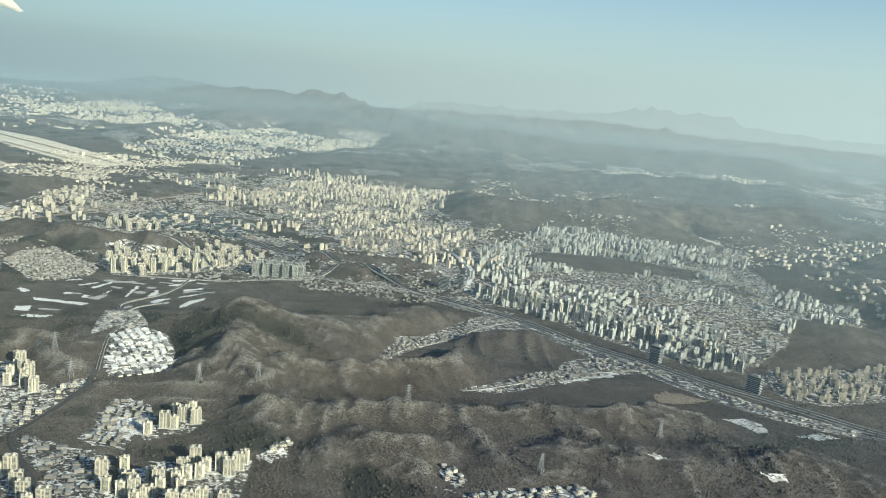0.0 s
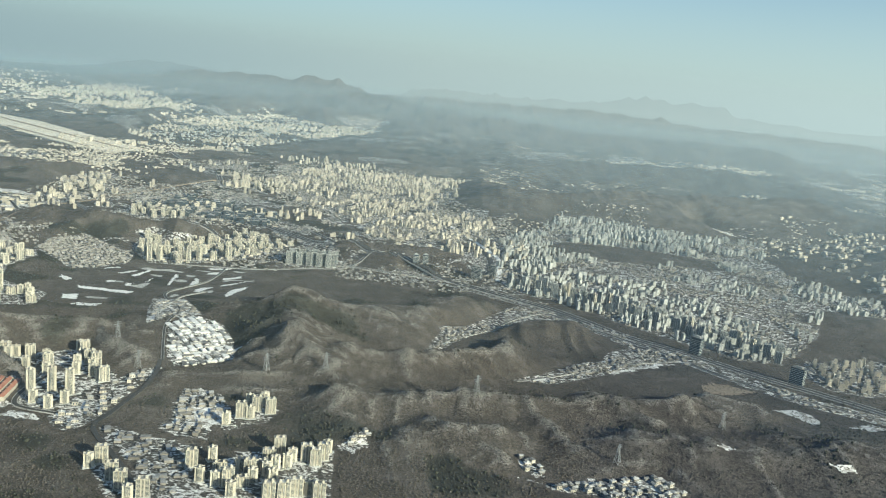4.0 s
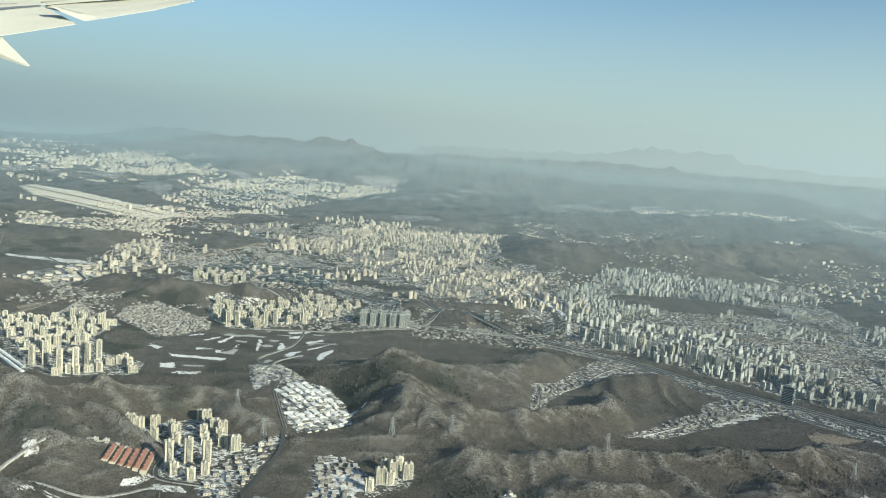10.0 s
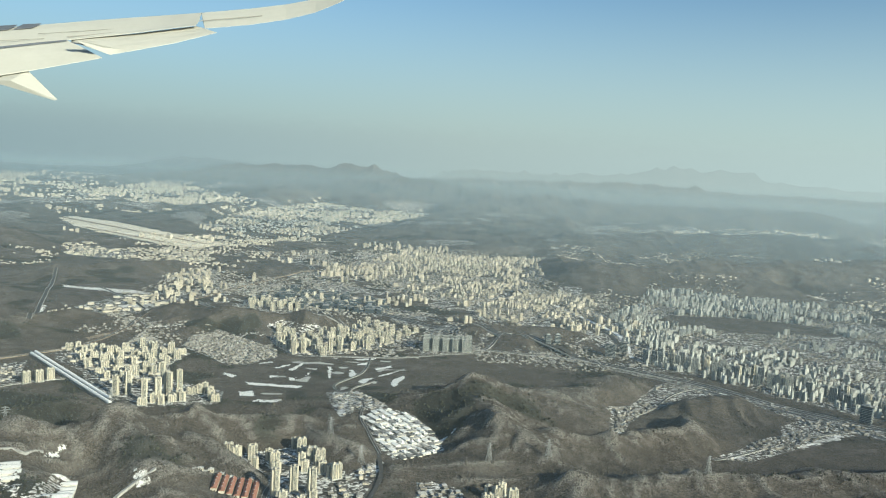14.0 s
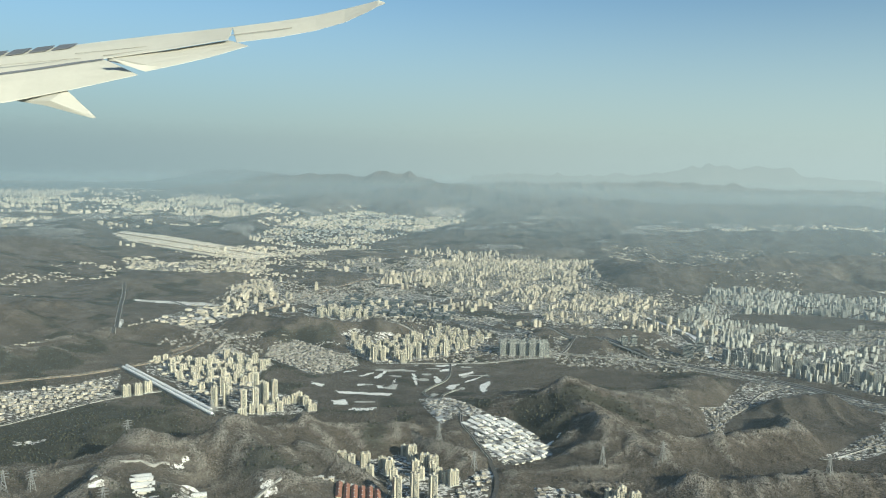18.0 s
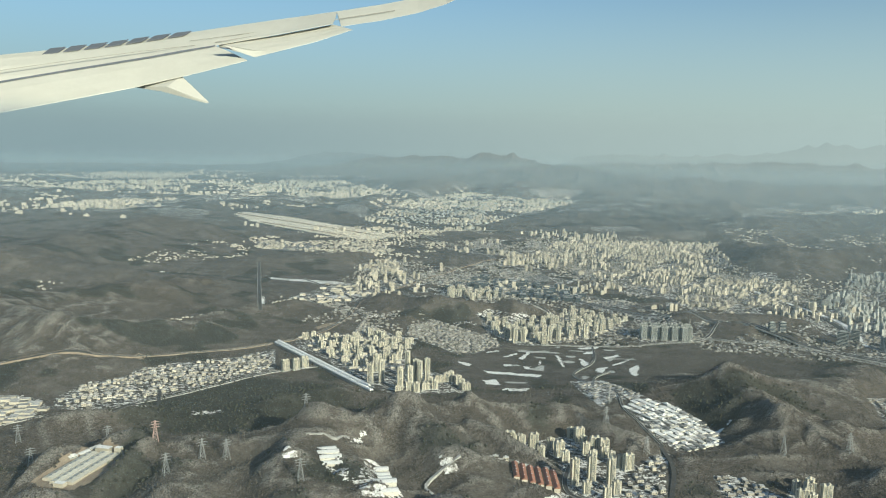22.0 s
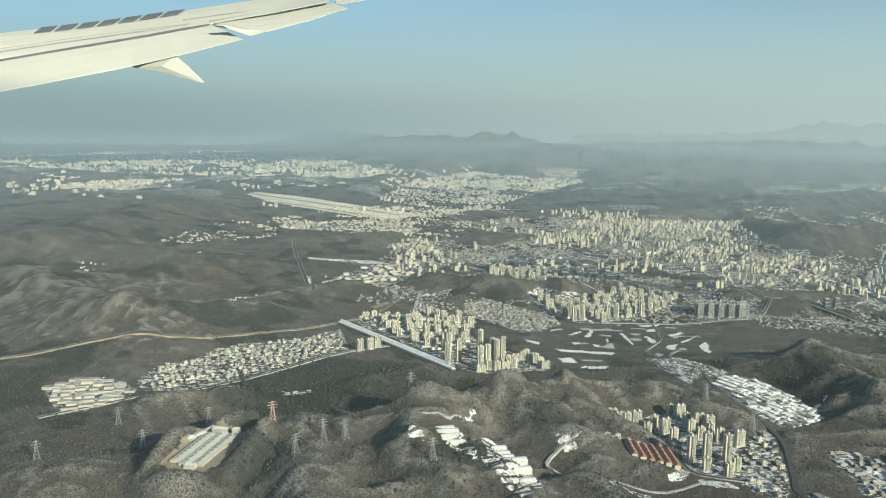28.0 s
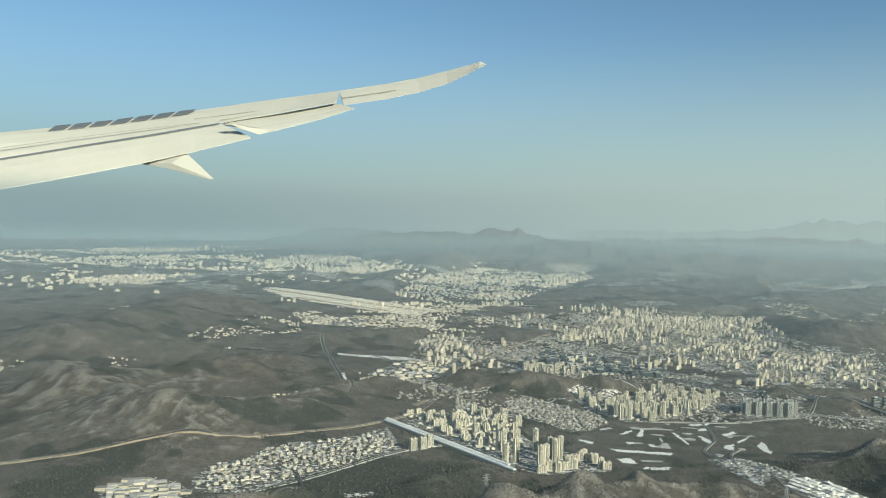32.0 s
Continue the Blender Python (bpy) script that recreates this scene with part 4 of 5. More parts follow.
town("houses", ROADSIDE, 3.4, -0.8, 33, ((1.2, 3), (1, 2), (0.5, 1.3)), [3, 5, 4], "snowy sheds along the motorway", 0.6, (VILLAGE_WALL, ROOF), jitter=0.45, clump=0.40)
town("houses", BLOCK_FIELD, 4.4, 0.6, 37, ((2, 4), (1.6, 3), (0.8, 1.8)), [3, 5], "low blocks between the towers", 0.45)
town("houses", MIDDLE_TOWERS, 5, 0.6, 38, ((2, 4), (1.6, 3), (0.8, 1.8)), [3, 5, 4], "low blocks between the towers", 0.5)
sprinkled("plain_sheds", (-440, 60, 590, 1330), 4.2, 71, 55, 0.48, 2.0, ((1.0, 2.6), (0.9, 1.8), (0.4, 1.2)), [3, 5, 4], "scattered snowy sheds on the plain", (VILLAGE_WALL, ROOF))
sprinkled("plain_blocks", (-420, 60, 700, 1350), 10, 72, 70, 0.57, 1.0, ((2, 4), (1.6, 2.4), (3, 7.5)), [0, 1], "scattered apartment blocks on the plain")
sprinkled("hill_hamlets", (40, 950, 880, 2500), 8, 73, 70, 0.58, 16.0, ((1.2, 3), (1.0, 2.2), (0.5, 1.3)), [3, 5, 4], "snowy hamlets and sheds among far hills")
sprinkled("west_hamlets", (-900, -440, 560, 1150), 6.5, 74, 60, 0.69, 12.0, ((1.2, 3), (1.0, 2.0), (0.5, 1.3)), [3, 5, 4], "snowy hamlets among western hills")
sprinkled("airfield_town", (-720, -380, 960, 1330), 7, 75, 80, 0.50, 4.0, ((1.4, 4), (1.2, 2.8), (0.6, 2.2)), [3, 5], "pale sheds round the airfield")
sprinkled("far_plain", (-2200, -500, 1250, 3600), 22, 76, 160, 0.56, 12.0, ((4, 11), (3, 7), (2, 7)), [3, 0, 5], "far pale settlements")
sprinkled("east_plain", (380, 1300, 600, 2200), 11, 77, 110, 0.58, 16.0, ((2.5, 7), (2, 4), (1, 4)), [3, 5, 0], "far eastern settlements")


# ---- dark office towers by the motorway ----


def office(x, y, turn, wide, deep, tall, label):
    root = new("office_tower")
    v, f, i = box(-wide / 2, wide / 2, -deep / 2, deep / 2, -2, tall)
    part("body", mesh_of("office_body", v, f, [GLASS, ROOF], i), root)
    for k in range(1, int(tall / 1.1)):
        v, f, i = box(-wide / 2 - .05, wide / 2 + .05, -deep / 2 - .05, deep / 2 + .05, k * 1.1, k * 1.1 + .28)
        part("storey_band", mesh_of("storey_band", v, f, [WALL_COOL], [0] * len(f)), root)
    v, f, i = box(-wide / 4, wide / 4, -deep / 4, deep / 4, tall, tall + .9)
    part("plant_room", mesh_of("plant_room", v, f, [WALL_COOL, ROOF], i), root)
    root.matrix_basis = pose(x, y, ground_z(x, y), 0, 0, turn)
    return tagged(root, label, "office building", "offices by the motorway")


office(6, 640, -20, 8, 5, 11, "dark glass office tower with pale storey bands")
office(-45, 645, 5, 4.5, 4, 8, "dark glass twin office tower on the plain")
office(-37, 646, 5, 4.5, 4, 8, "dark glass twin office tower on the plain")
office(148, 508, -42, 7, 5, 12, "dark glass office tower among the front towers")
office(196, 462, -42, 8, 5, 11, "dark glass office tower among the front towers")
office(20, 655, -25, 6, 5, 9, "dark glass office tower with pale storey bands")

# ---- houses and sheds near the flight, each a thing ----


def house_kind(name, wide, deep, tall, rise, wall, cover):
    root = new(name)
    w, d = wide / 2, deep / 2
    v, f, i = box(-w, w, -d, d, -1.2, tall)
    part("walls", mesh_of("house_walls", v, f, [wall], [0] * len(f)), root)
    if rise:
        e = .18
        v = [(-w - e, -d - e, tall), (w + e, -d - e, tall), (w + e, d + e, tall), (-w - e, d + e, tall), (-w - e, 0, tall + rise), (w + e, 0, tall + rise)]
        f = [(0, 1, 5, 4), (2, 3, 4, 5), (1, 2, 5), (3, 0, 4), (3, 2, 1, 0)]
    else:
        v, f, i = fused(box(-w - .08, w + .08, -d - .08, d + .08, tall, tall + .16), box(-w * .3, w * .2, -d * .3, d * .5, tall + .16, tall + .7))
    part("roof", mesh_of("house_roof", v, f, [cover], [0] * len(f)), root)
    for x in (-w * .5, w * .5):
        v, f, i = box(x - .22, x + .22, -d - .03, -d + .03, tall * .35, tall * .75)
        part("window", mesh_of("house_window", v, f, [GLASS], [0] * len(f)), root)
    return root


HOUSES = [house_kind("house", 2.1, 1.5, .9, .45, VILLAGE_WALL, ROOF), house_kind("house", 2.3, 1.7, 1.5, 0, WALL, ROOF), house_kind("house", 1.8, 1.6, 1.2, .4, VILLAGE_WALL, ROOF), house_kind("house", 2.7, 1.5, 1.0, 0, WALL, ROOF)]
SHED = [house_kind("shed", 4.6, 2.6, .7, .3, TIN, SNOW), house_kind("shed", 3.6, 2.2, .8, 0, WALL_COOL, SNOW), house_kind("shed", 5.0, 2.0, .6, .35, TIN, ROOF)]
GREENHOUSE = [house_kind("greenhouse", 8.5, 4.0, .45, .5, TIN, SNOW)]
FIRST = set()


def stood(kinds, k, x, y, turn, label, category, group):
    kind = kinds[k % len(kinds)]
    m = pose(x, y, ground_z(x, y), 0, 0, turn)
    ob = kind
    if kind.as_pointer() in FIRST:
        ob = copy_thing(kind, m)
    else:
        FIRST.add(kind.as_pointer())
        ob.matrix_basis = m
    return tagged(ob, label, category, group)


rnd = random.Random(5)
x, y = plots(WEST_TOWN, 4.6, 0.6, 81, 0.42, 0.8)
ok = lattice(x / 13, y / 13, 6) > 0.36
x, y = x[ok], y[ok]
for k, (a, b) in enumerate(zip(x, y)):
    stood(HOUSES, rnd.randrange(4), a, b, rnd.choice([34, 34, 40, 124]), "small pale house with a snow-dusted roof", "house", "houses of the west town")
town("houses", WEST_TOWN, 4.1, 0.6, 12, ((1.1, 2.0), (0.9, 1.5), (0.5, 1.3)), [4, 5, 3], "low white-roofed outbuildings between the houses", 0.6, jitter=0.45, clump=0.42)
x, y = plots(SOUTH_TOWN, 5.2, 0.35, 82, 0.28, 0.75)
for k, (a, b) in enumerate(zip(x, y)):
    stood(HOUSES, rnd.randrange(4), a, b, rnd.choice([20, 24, 110]), "low house with a snowy roof beside the stream", "house", "houses of the south town")
x, y = plots(SHEDS, 4.5, -0.96, 83, 0.10, 0.9, inset=0.4)
for k, (a, b) in enumerate(zip(x, y)):
    stood(SHED, rnd.randrange(3), a, b, rnd.choice([-55, -55, -53, 35]), "long low shed under a blanket of snow", "shed", "sheds of the shed field")
for k in range(6):
    a, b = -221.5 + 3.3 * k, 316 - 0.2 * k
    root = new("terrace_house")
    w, d = 1.2, 7.5 + .35 * k
    v, f, i = box(-w, w, -d, d, -2.5, .9)
    part("walls", mesh_of("terrace_walls", v, f, [WALL], [0] * len(f)), root)
    v, f, i = gable(-d - .15, d + .15, -w - .15, w + .15, .9, .95, .8)
    v = [(-q[1], q[0], q[2]) for q in v]
    part("roof", mesh_of("terrace_roof", v, f, [RED_ROOF], [0] * len(f)), root, "red-brown tiled roof")
    for s in range(4):
        v, f, i = box(-.25, .25, d * (s - 1.5) / 2.2 - .25, d * (s - 1.5) / 2.2 + .25, 1.2, 2.05)
        part("chimney", mesh_of("chimney", v, f, [RED_ROOF, SNOW], i), root)
    root.matrix_basis = pose(a, b, ground_z(a, b) + .6, 0, 0, 8)
    tagged(root, "long terrace of houses with red tiled roofs", "terraced houses", "red-roofed terraces")
for k in range(13):
    a, b = -233 + 2.2 * k, 324 + 0.15 * k + .8 * math.sin(k * .5)
    stood(HOUSES, k % 2, a, b, 5, "small pale house in a row above red roofs", "house", "row above the red terraces")

# ---- snow fields, clearings and bare ground ----


def patch(name, poly, mat, label, cell=0.8, lift=0.22, ragged=1.2, category="snow field", strips=None, holes=0.0):
    """A thin cover that follows the ground within a ragged outline."""
    p = np.array(poly, float)
    gx = np.arange(p[:, 0].min() - 2, p[:, 0].max() + 2, cell)
    gy = np.arange(p[:, 1].min() - 2, p[:, 1].max() + 2, cell)
    X, Y = np.meshgrid(gx, gy)
    keep = inside(poly, X, Y) + ragged * (lattice(X / 2.2, Y / 2.2, 9) - 0.5) * 2 < 0
    if strips:
        turn, wide, gap = strips
        across = Y * math.cos(turn) - X * math.sin(turn) + 0.8 * lattice(X / 7, Y / 7, 14)
        along = X * math.cos(turn) + Y * math.sin(turn)
        keep &= ((across / wide) % 1 > gap) & ((along / (wide * 4) + 0.37 * np.floor(across / wide)) % 1 > 0.06)
    if holes:
        keep &= 0.6 * lattice(X / 7, Y / 7, 15) + 0.4 * lattice(X / 2.5, Y / 2.5, 16) > holes
    Z = height(X, Y) + lift
    k = np.arange(X.size).reshape(X.shape)
    ok = keep[:-1, :-1] & keep[1:, 1:] & keep[:-1, 1:] & keep[1:, :-1]
    quads = np.stack([k[:-1, :-1], k[:-1, 1:], k[1:, 1:], k[1:, :-1]], -1)[ok]
    used, back = np.unique(quads, return_inverse=True)
    verts = np.stack([X, Y, Z], -1).reshape(-1, 3)[used]
    if not len(verts):
        return None
    ob = new(name, mesh_of(name, verts.tolist(), back.reshape(-1, 4).tolist(), [mat], flat=False))
    return tagged(ob, label, category, kind="stuff")


SNOWY = "bright snow lying on open ground"
FAIRWAYS = [[(-212, 552), (-208, 553), (-202, 505), (-206, 510)], [(-165, 510), (-157, 536), (-153, 533), (-160, 479), (-163, 487)], [(-237, 527), (-231, 558), (-227, 555), (-232, 524)],
            [(-248, 534), (-237, 553), (-236, 544), (-246, 527)], [(-180, 546), (-166, 566), (-164, 556), (-178, 539)], [(-176, 521), (-159, 551), (-159, 544), (-173, 516)], [(-196, 546), (-191, 544), (-186, 517), (-193, 513)]]
FAIRWAYS += [[(-255, 469), (-244, 474), (-239, 459), (-251, 455)], [(-241, 455), (-221, 454), (-224, 445), (-241, 446)], [(-261, 493), (-212, 490), (-214, 481), (-255, 485)], [(-277, 515), (-263, 510), (-264, 499), (-275, 506)],
             [(-185, 513), (-174, 521), (-179, 496), (-185, 496)], [(-197, 577), (-178, 586), (-179, 577), (-197, 568)], [(-175, 601), (-168, 608), (-167, 599), (-174, 591)], [(-223, 524), (-221, 538), (-219, 524), (-221, 514)]]
FAIRWAYS += [[(-194, 561), (-183, 570), (-182, 559), (-192, 554)], [(-262, 545), (-250, 556), (-249, 550), (-259, 540)], [(-232, 510), (-226, 513), (-224, 500), (-230, 499)], [(-246, 512), (-238, 516), (-237, 508), (-244, 505)]]
for outline in FAIRWAYS:
    cx, cy = np.mean(outline, 0)
    outline = [(cx + .78 * (a - cx), cy + .78 * (b - cy)) for a, b in outline]
    patch("fairway", outline, SNOW, "snowy golf fairway between dark trees", ragged=1.1, category="fairway")
patch("snow_field", [(-192, 448), (-184, 443), (-181, 415), (-185, 415)], THIN_SNOW, SNOWY, ragged=.8)
patch("snow_field", SHEDS, PLOTS, "snowy yards between the sheds", ragged=1.0, holes=.36)
patch("snow_field", FARM, PLOTS, "snowy yards between farm sheds", ragged=2.0)
patch("snow_field", [(-452, 348), (-438, 357), (-436, 353), (-449, 343)], THIN_SNOW, SNOWY, ragged=.6)
patch("snow_field", [(-419, 352), (-411, 358), (-408, 350), (-415, 346)], THIN_SNOW, SNOWY, ragged=.6)
patch("snow_field", [(-392, 366), (-377, 372), (-376, 366), (-390, 361)], PLOTS, SNOWY, ragged=1.0)
patch("snow_field", [(-209, 298), (-202, 308), (-198, 306), (-203, 296), (-209, 293)], THIN_SNOW, SNOWY, ragged=.6)
patch("snow_field", [(-198, 301), (-185, 298), (-181, 293), (-196, 293)], THIN_SNOW, SNOWY, ragged=.6)
patch("snow_field", [(157, 406), (172, 412), (179, 404), (177, 389), (167, 378), (165, 395)], THIN_SNOW, SNOWY)
patch("snow_field", [(188, 385), (209, 400), (216, 392), (199, 381)], THIN_SNOW, SNOWY)
patch("snow_field", FAR_FIELD, THIN_SNOW, SNOWY, cell=1.5, ragged=.5)
patch("snow_field", [(141, 313), (152, 312), (152, 308), (145, 307)], THIN_SNOW, SNOWY, ragged=.7)
patch("snow_field", [(-33, 434), (-29, 450), (-22, 452), (-24, 440)], THIN_SNOW, SNOWY)
patch("snow_field", [(95, 320), (100, 324), (106, 320), (101, 318)], THIN_SNOW, SNOWY, ragged=.8)
patch("snow_field", [(20, 416), (30, 424), (42, 430), (40, 418)], THIN_SNOW, SNOWY, ragged=3)
patch("snow_field", [(70, 440), (92, 462), (122, 480), (112, 468), (80, 444)], THIN_SNOW, SNOWY, ragged=3)
patch("snow_field", [(-517, 785), (-443, 789), (-416, 773), (-449, 767), (-510, 773)], THIN_SNOW, SNOWY, cell=1.6)
patch("snow_field", [(-481, 676), (-477, 677), (-452, 617), (-455, 608)], THIN_SNOW, SNOWY, cell=1.2)
patch("snow_field", [(-440, 700), (-400, 735), (-392, 720), (-425, 690)], THIN_SNOW, SNOWY, cell=1.4, ragged=5)
patch("snow_field", [(-152, 372), (-138, 384), (-120, 394), (-128, 384), (-146, 368)], THIN_SNOW, SNOWY)
patch("snow_field", [(-130, 318), (-116, 326), (-112, 308), (-124, 300)], THIN_SNOW, SNOWY, ragged=3)
TERRACED = "snowy terraced fields stepping down a slope"
for outline, turn in (([(-301, 294), (-295, 299), (-289, 286), (-295, 282)], .35), ([(-284, 306), (-276, 304), (-270, 285), (-278, 274)], .2), ([(-281, 273), (-270, 285), (-261, 276), (-256, 258), (-262, 248), (-274, 262)], .3), ([(-254, 309), (-247, 307), (-243, 302), (-249, 300)], .3), ([(-309, 279), (-303, 277), (-302, 273), (-308, 273)], .4)):
    patch("terraced_field", outline, THIN_SNOW, TERRACED, cell=.45, ragged=.5, strips=(turn, 3.4, .2), category="terraced field")
for outline in ([(-235, 267), (-233, 276), (-229, 272), (-232, 264)], [(-229, 275), (-217, 276), (-214, 268), (-221, 263)], [(-297, 285), (-284, 281), (-280, 270), (-290, 276)], [(-66, 295), (-55, 308), (-52, 297), (-58, 290)], [(-292, 312), (-290, 322), (-288, 322), (-288, 312)]):
    patch("snow_field", outline, PLOTS, "snow, sheds' yards and paths at the valley's head", cell=.6, ragged=1.0)
for poly in (SOUTH_TOWN, SOUTH_YARDS, NEAR_TOWERS, HAMLET_UPPER, HAMLET_MIDDLE, HAMLET_LOWER, HILL_FARM, EAST_VILLAGE, WEST_WORKS, EAST_TOWERS, SOUTH_TOWERS):
    patch("village_snow", poly, PLOTS, "snowy yards and dark lanes between the houses", cell=0.8, ragged=4, lift=.12, holes=0.47)
patch("clearing", [(128, 436), (137, 448), (148, 447), (162, 438), (145, 427), (130, 424)], EARTH, "raw brown earth of a hillside quarry", ragged=2, category="quarry")
patch("clearing", [(-395, 246), (-396, 280), (-388, 287), (-375, 281), (-372, 256), (-376, 242), (-386, 240)], EARTH, "bare levelled ground round the works", category="clearing")
patch("clearing", [(-397, 577), (-391, 598), (-385, 600), (-391, 571)], EARTH, "bare brown earth beside the motorway", category="clearing")
patch("clearing", [(-471, 443), (-471, 452), (-463, 449), (-463, 441)], EARTH, "bare brown earth beside the motorway", category="clearing")
patch("airfield", AIRFIELD, DRY_GRASS, "broad frosty airfield of dry grass", cell=5, ragged=4, lift=.6, category="airfield")
patch("runway", [(-868, 1497), (-862, 1508), (-498, 1212), (-504, 1203)], EARTH, "brown swept runway across dry grass", cell=3, ragged=0, lift=1.2, category="runway")
patch("runway", [(-760, 1350), (-752, 1358), (-545, 1192), (-550, 1184)], EARTH, "brown taxiway across dry grass", cell=3, ragged=0, lift=1.2, category="runway")

# ---- roads ----


def ribbon(points, width, step=3.0, side=0.0, lift=0.35):
    """A draped strip along a smooth line: verts and faces."""
    p = [Vector((*q, 0)) for q in points]
    line = []
    for k in range(len(p) - 1):
        a, b, c, d = p[max(k - 1, 0)], p[k], p[k + 1], p[min(k + 2, len(p) - 1)]
        n = max(2, int((c - b).length / step))
        for s in range(n):
            t = s / n
            line.append(0.5 * ((2 * b) + (c - a) * t + (2 * a - 5 * b + 4 * c - d) * t * t + (3 * b - a - 3 * c + d) * t**3))
    line.append(p[-1])
    xs, ys = np.array([q.x for q in line]), np.array([q.y for q in line])
    tx, ty = np.gradient(xs), np.gradient(ys)
    ln = np.hypot(tx, ty)
    nx, ny = -ty / ln, tx / ln
    z = height(xs, ys)
    for _ in range(3):
        z[1:-1] = (z[:-2] + z[1:-1] + z[2:]) / 3
    z = np.maximum(z, np.maximum(height(xs + nx * (side + width / 2), ys + ny * (side + width / 2)), height(xs + nx * (side - width / 2), ys + ny * (side - width / 2))) * 0.5 + z * 0.5) + lift
    l, r = side + width / 2, side - width / 2
    v = [(a + m * l, b + n * l, c) for a, b, c, m, n in zip(xs, ys, z, nx, ny)] + [(a + m * r, b + n * r, c) for a, b, c, m, n in zip(xs, ys, z, nx, ny)]
    k = len(line)
    v += [(q[0], q[1], q[2] - 1.2) for q in v]
    f = [(j + 1, j, k + j, k + j + 1) for j in range(k - 1)]
    f += [(j, j + 1, 2 * k + j + 1, 2 * k + j) for j in range(k - 1)] + [(k + j + 1, k + j, 3 * k + j, 3 * k + j + 1) for j in range(k - 1)]
    return v, f


def road(points, width, label, mat=ASPHALT, verge=0.0, median=0.0, lift=0.35, edge=None):
    v, f = ribbon(points, width, lift=lift)
    ob = tagged(new("road", mesh_of("road", v, f, [mat])), label, "road", kind="structure")
    if verge:
        for side in (-1, 1):
            v, f = ribbon(points, verge * .4, side=side * (width + verge * .4) / 2, lift=lift + .12)
            part("verge", mesh_of("verge", v, f, [edge or DIRTY_SNOW]), ob, "earth verge" if edge else "snowy verge")
    if median:
        v, f = ribbon(points, median, lift=lift + .15)
        part("median", mesh_of("median", v, f, [DIRTY_SNOW]), ob, "snowy strip between the carriageways")
    return ob


road([(-200, 770), (-141, 712), (-104, 690), (-55, 653), (-20, 627), (20, 606), (66, 577), (109, 532), (147, 500), (174, 471), (205, 445), (238, 415), (310, 350)], 8, "broad motorway along the new town's edge", verge=1.6, median=0.7)
road([(-60, 634), (-20, 612), (29, 590), (79, 550), (125, 500), (163, 450), (228, 405), (300, 350)], 2.2, "side road beside the motorway", verge=1.0)
road([(-600, 370), (-530, 412), (-498, 428), (-465, 448), (-437, 474), (-413, 501), (-389, 557), (-384, 621), (-386, 649), (-384, 732), (-371, 784), (-351, 864), (-300, 990)], 3.4, "motorway along the foot of the western hills", verge=0.5, median=0.3, edge=EARTH)
road([(-412, 522), (-380, 491), (-340, 451), (-310, 421)], 6.0, "motorway stretch under the noise tunnel")
road([(-490, 312), (-468, 338), (-443, 357), (-424, 380), (-405, 406), (-378, 444), (-352, 470)], 1.8, "snowy valley road", verge=.9)
road([(-426, 396), (-417, 378), (-411, 362), (-414, 350), (-420, 340)], 1.6, "dark road over a small bridge", lift=1.0)
road([(-222, 579), (-197, 583), (-163, 589), (-131, 609), (-103, 623), (-82, 664)], 1.6, "road past the golf course", verge=.8)
road([(-185, 585), (-184, 560), (-186, 528), (-198, 492), (-190, 470)], 1.2, "lane through the golf course", verge=.6)
road([(-390, 775), (-320, 705), (-258, 690), (-200, 676), (-112, 634), (-29, 622), (8, 640)], 4.0, "main road across the plain", verge=1.2, median=.4)
road([(-258, 760), (-207, 802), (-150, 760), (-110, 700), (-60, 650)], 3.0, "road round the office park", verge=1.0)
road([(-36, 950), (-5, 845), (20, 764), (30, 715), (24, 640)], 4.0, "snowy river bank road", SNOW, 0, 0)
road([(-42, 950), (-12, 839), (13, 759), (22, 711), (16, 640)], 5.0, "dark stream between the city's banks")
road([(-199, 336), (-201, 318), (-198, 306), (-189, 302), (-179, 301)], 1.8, "curved road round the apartment blocks", verge=.5)
road([(-158, 362), (-155, 346), (-155, 333), (-159, 306), (-160, 292), (-146, 274), (-136, 262), (-128, 250)], 2.0, "dark stream and road through the south town")
road([(-176, 500), (-186, 474), (-174, 440), (-172, 412), (-166, 390), (-157, 362)], 1.0, "narrow valley road past the sheds", verge=.6)
road([(-244, 308), (-256, 296), (-246, 284), (-232, 282), (-214, 282), (-196, 296)], 1.2, "snowy hillside track", DIRTY_SNOW)
road([(-308, 300), (-306, 303), (-302, 306), (-297, 307), (-296, 312), (-293, 314)], 1.0, "winding snowy track above the terraces", DIRTY_SNOW)
road([(-32, 434), (-20, 468), (4, 504), (34, 552), (62, 575)], 1.4, "village lane", verge=.5)
road([(18, 412), (46, 432), (84, 462), (130, 486)], 1.4, "village lane", verge=.5)
road([(-545, 830), (-500, 720), (-446, 590)], 3.0, "wide junction road under snow", verge=0.7)
road([(-480, 790), (-430, 740), (-400, 700)], 2.5, "slip road", verge=1.0)
road([(-520, 1330), (-420, 1180), (-330, 1060), (-300, 990)], 5.0, "motorway to the airfield", verge=2, median=.6)

# ---- noise tunnel over the motorway ----


